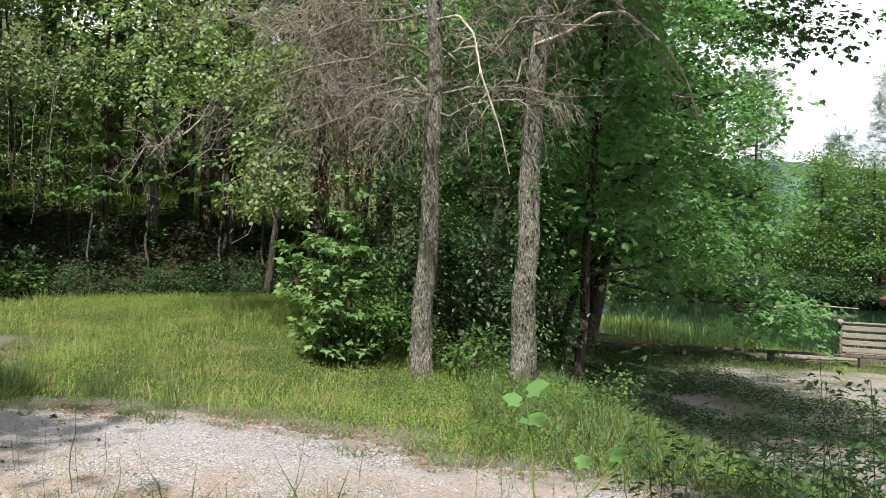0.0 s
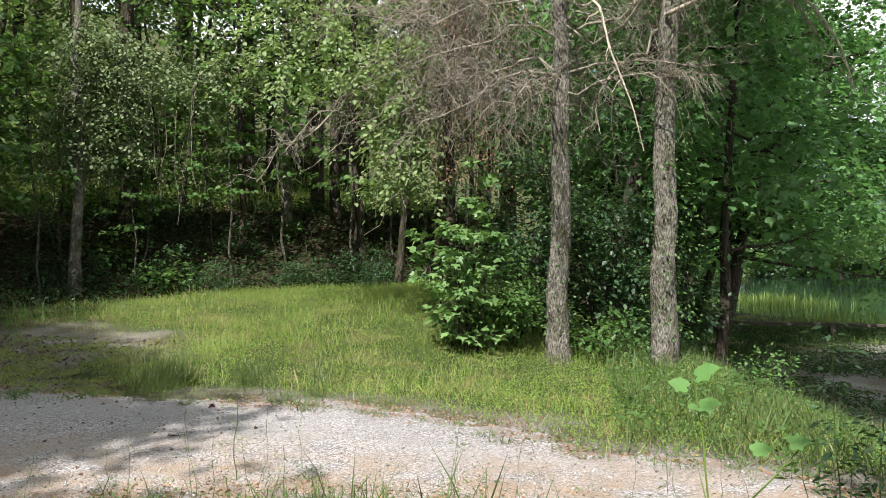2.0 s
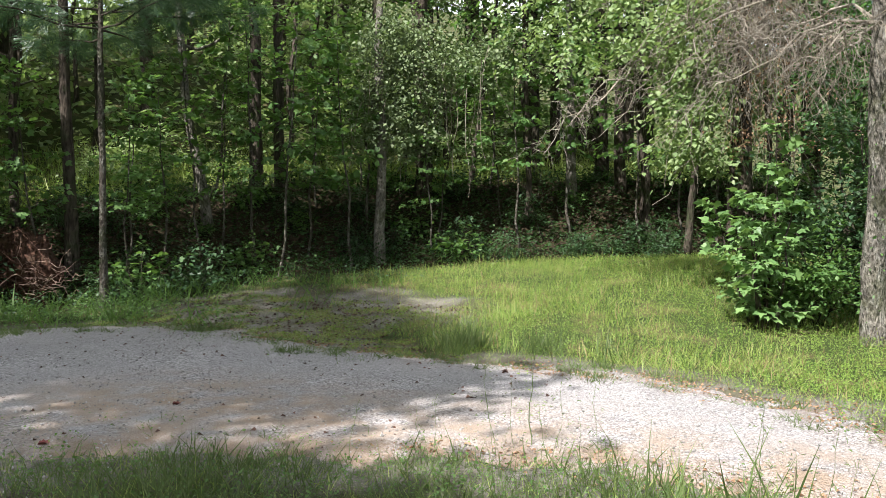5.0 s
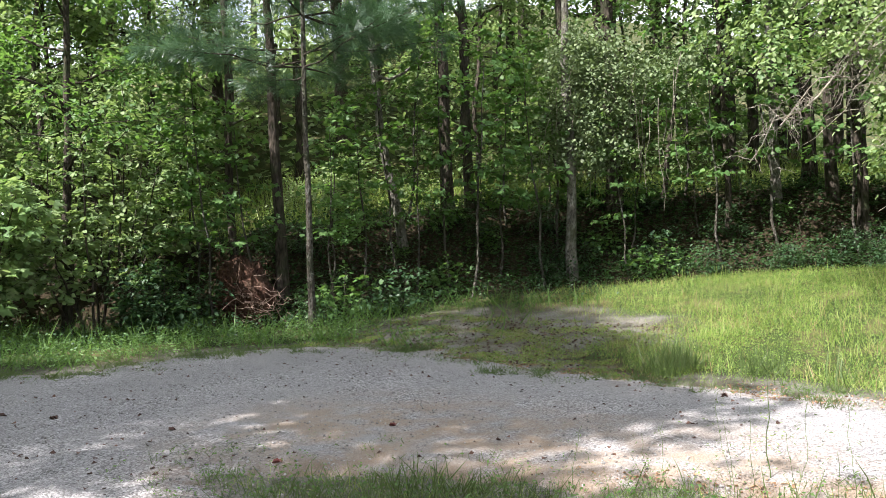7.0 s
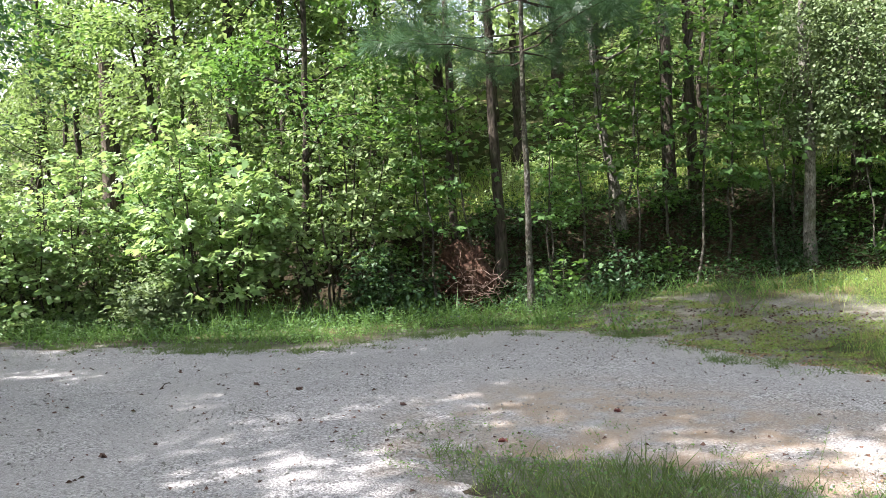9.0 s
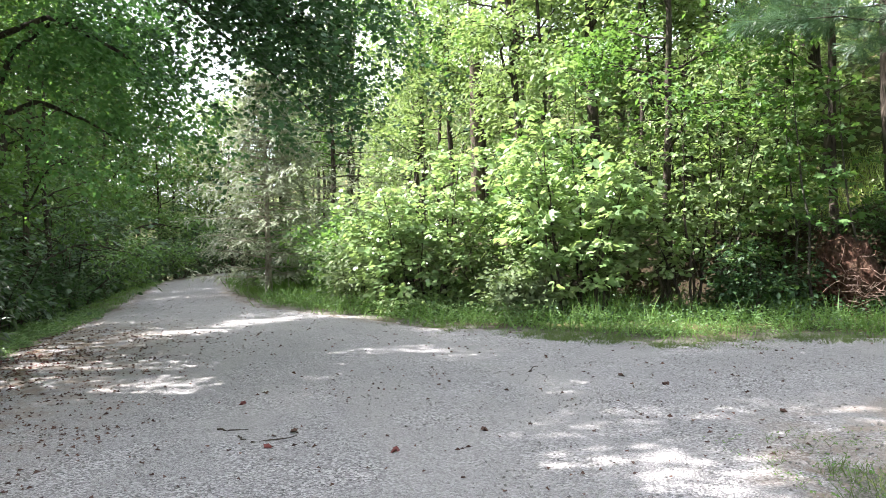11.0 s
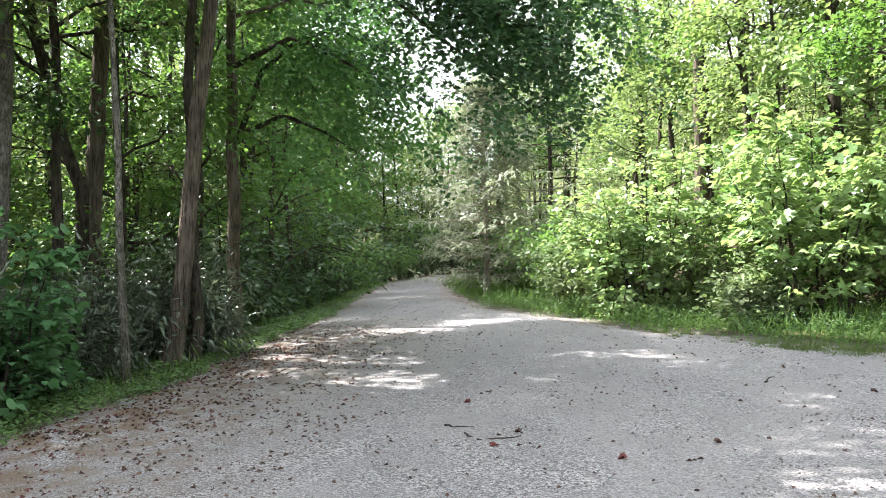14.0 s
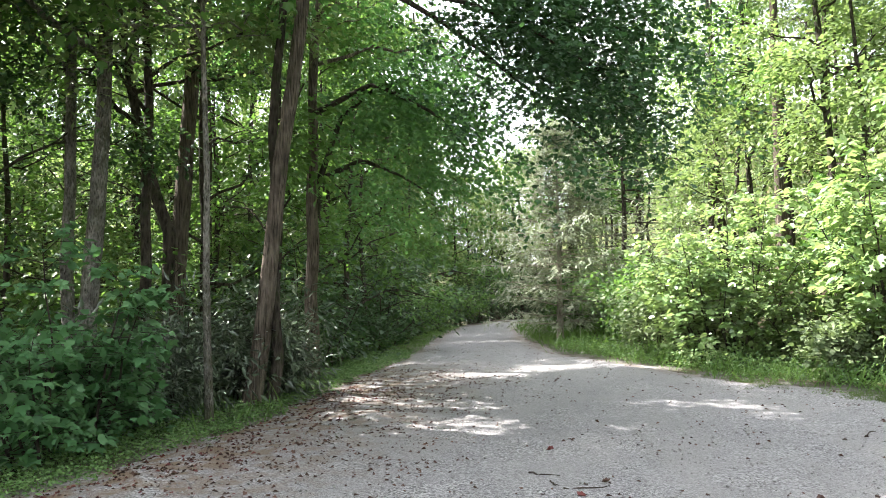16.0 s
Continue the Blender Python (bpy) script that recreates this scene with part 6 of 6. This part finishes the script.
fence = thing("rail_fence", spot(2.2, 24.2), "low weathered wooden rail on short posts by the pond", "fence")
fz = ground_at(2.2, 24.2)
ends = [np.array([2.2 + 2.4 * k, 24.2 - 0.25 * k - 0.02 * k * k]) for k in range(8)]
for k, p in enumerate(ends):
    g = ground_at(*p) - fz
    board("post", (p[0] - 2.2 - 0.08, p[0] - 2.2 + 0.08, p[1] - 24.2 - 0.08, p[1] - 24.2 + 0.08, g - 0.2, g + 0.26), fence, OLD_WOOD)
    if k < 7:
        q = ends[k + 1]
        h = ground_at(*q) - fz
        mid = (p + q) / 2 - (2.2, 24.2)
        length, turn = np.hypot(*(q - p)), math.atan2(q[1] - p[1], q[0] - p[0])
        ob = board("rail", (-length / 2 + 0.01, length / 2 - 0.01, -0.06, 0.06, -0.04, 0.04), fence, OLD_WOOD)
        ob.matrix_local = pose(mid[0], mid[1], (g + h) / 2 + 0.30, 0, math.degrees(-math.atan2(h - g, length)), math.degrees(turn))

dock = thing("wooden_deck", (12.35, 25.2, -0.62), "weathered grey wooden viewing deck with railings over the pond", "deck")
for k in range(24):
    board("plank", (0.0 + k * 0.2, 0.188 + k * 0.2, -0.3, 1.8, -0.05, 0.0), dock, PALE_WOOD)
board("beam", (0.0, 4.8, -0.32, -0.26, -0.32, -0.055), dock, OLD_WOOD)
board("beam", (-0.08, -0.01, -0.32, 1.8, -0.32, -0.055), dock, OLD_WOOD)
for x, y in ((0.05, -0.2), (1.7, -0.2), (3.4, -0.2), (4.7, -0.2), (0.05, 1.7)):
    board("post", (x - 0.07, x + 0.07, y - 0.06, y + 0.06, -1.0, 0.98), dock, PALE_WOOD)
for z in (0.18, 0.40, 0.62, 0.84):
    board("rail", (0.0, 4.8, -0.31, -0.27, z - 0.075, z + 0.075), dock, PALE_WOOD)
    board("rail", (-0.07, -0.03, -0.2, 1.75, z - 0.075, z + 0.075), dock, OLD_WOOD)
board("cap_rail", (-0.1, 4.85, -0.36, -0.16, 0.98, 1.03), dock, PALE_WOOD)
board("cap_rail", (-0.12, 0.06, -0.15, 1.8, 0.98, 1.03), dock, PALE_WOOD)

dock.rotation_euler.z = radians(-24)
shelter = thing("pavilion", (14.15, 25.0, -0.62), "small open pavilion with red-brown posts and a brown roof", "pavilion")
for x, y in ((0, -0.45), (2.6, -0.45), (0, 2.2), (2.6, 2.2)):
    board("post", (x - 0.08, x + 0.08, y - 0.08, y + 0.08, -0.6, 1.72), shelter, RED_WOOD)
board("fascia", (-0.45, 3.1, -0.86, -0.8, 1.56, 1.74), shelter, RED_WOOD)
board("fascia", (-0.5, -0.44, -0.86, 2.7, 1.56, 1.74), shelter, RED_WOOD)
bm = bmesh.new()
corners = [bm.verts.new(p) for p in ((-0.5, -0.9, 1.745), (3.1, -0.9, 1.745), (3.1, 2.7, 1.745), (-0.5, 2.7, 1.745), (1.3, 0.9, 2.9))]
for a, b in ((0, 1), (1, 2), (2, 3), (3, 0)):
    bm.faces.new((corners[a], corners[b], corners[4]))
bm.faces.new(corners[3::-1])
me = bpy.data.meshes.new("roof")
bm.to_mesh(me)
bm.free()
me.materials.append(RED_WOOD)
part("roof", me, shelter)
shelter.rotation_euler.z = radians(-24)

walkway = thing("boardwalk", (9.3, 24.6, -0.75), "low pale boardwalk leading to the deck", "boardwalk")
for k in range(16):
    board("plank", (k * 0.2, k * 0.2 + 0.19, -0.5 + 0.02 * k, 0.5 + 0.02 * k, 0.02, 0.07), walkway, PALE_WOOD)
board("beam", (0, 3.2, -0.5, -0.44, -0.3, 0.015), walkway, OLD_WOOD)

reed_at = np.concatenate([sown(5000, 7, 15, 40, 52, lambda x, y: np.exp(-((x - 10.5) / 2.2) ** 2 - ((y - 45) / 2.5) ** 2)), sown(9000, 6, 22, 25.5, 31, lambda x, y: 0.25 * step(0.45, 0.6, layered(x * 0.7, y * 0.7, 7)))])
reed_at[:, 2] = np.maximum(reed_at[:, 2], POND_LEVEL - 0.1)
blades("reeds", "bright green reeds in the pond's shallows", reed_at, 0.55, REED, BROAD_BLADE, 0.12)

float_log = thing("floating_log", (38.0, 84.0, POND_LEVEL), "pale bare log lying in the pond", "log")
part("trunk", mesh_of("trunk", *tube(bent((-4, 0, 0.1), (4, -1.5, 0.35), 8, 0.08), np.linspace(0.13, 0.04, 8), 8), TWIG, True), float_log)

far = tree("tree", "broad green tree on the pond's far bank", 46, 101, 17, 0.35, (0.5, 0), BARK_DARK, LEAF_MID, OVAL, 0.6, 5.0, 14, 1300, 0.42, 7, group="far bank trees", jitter=1.0, sides=8, rise=0.2)
copies(far, [(36, 108), (40, 103), (31, 112), (27, 104), (22, 98), (17, 92), (13, 84), (10, 74), (9, 66), (29, 94), (33, 99)], 0.55, 0.8)
copies(far, [(25, 122), (32, 126), (39, 121), (46, 125), (53, 122), (60, 126)], 0.7, 0.95)
copies(far, [(52, 98), (55, 104), (60, 96), (63, 106), (68, 100), (50, 110)], 0.9, 1.25)
far_bush = shrub("shrub", "leafy bush at the pond's far edge", 44, 97.5, 4.0, 3.5, LEAF_DEEP, OVAL, 7, 380, 0.45, 7, group="far bank bushes")
copies(far_bush, [(38, 98), (50, 95), (56, 92), (33, 98.5), (28, 97), (61, 90), (23, 94), (41, 97.5), (47, 96.4), (53, 94)], 0.7, 1.2)
far_pine = conifer("pine_tree", "tall white pine above the far bank", 41.5, 110, 32, 0.4, NEEDLE, NEEDLES, 9, 5.0, 17, 1.1, BARK_DARK, 6, 5, 0.1, 0.15, "far pines")
copies(far_pine, [(57.5, 119.5), (63, 117)], 0.85, 0.95)
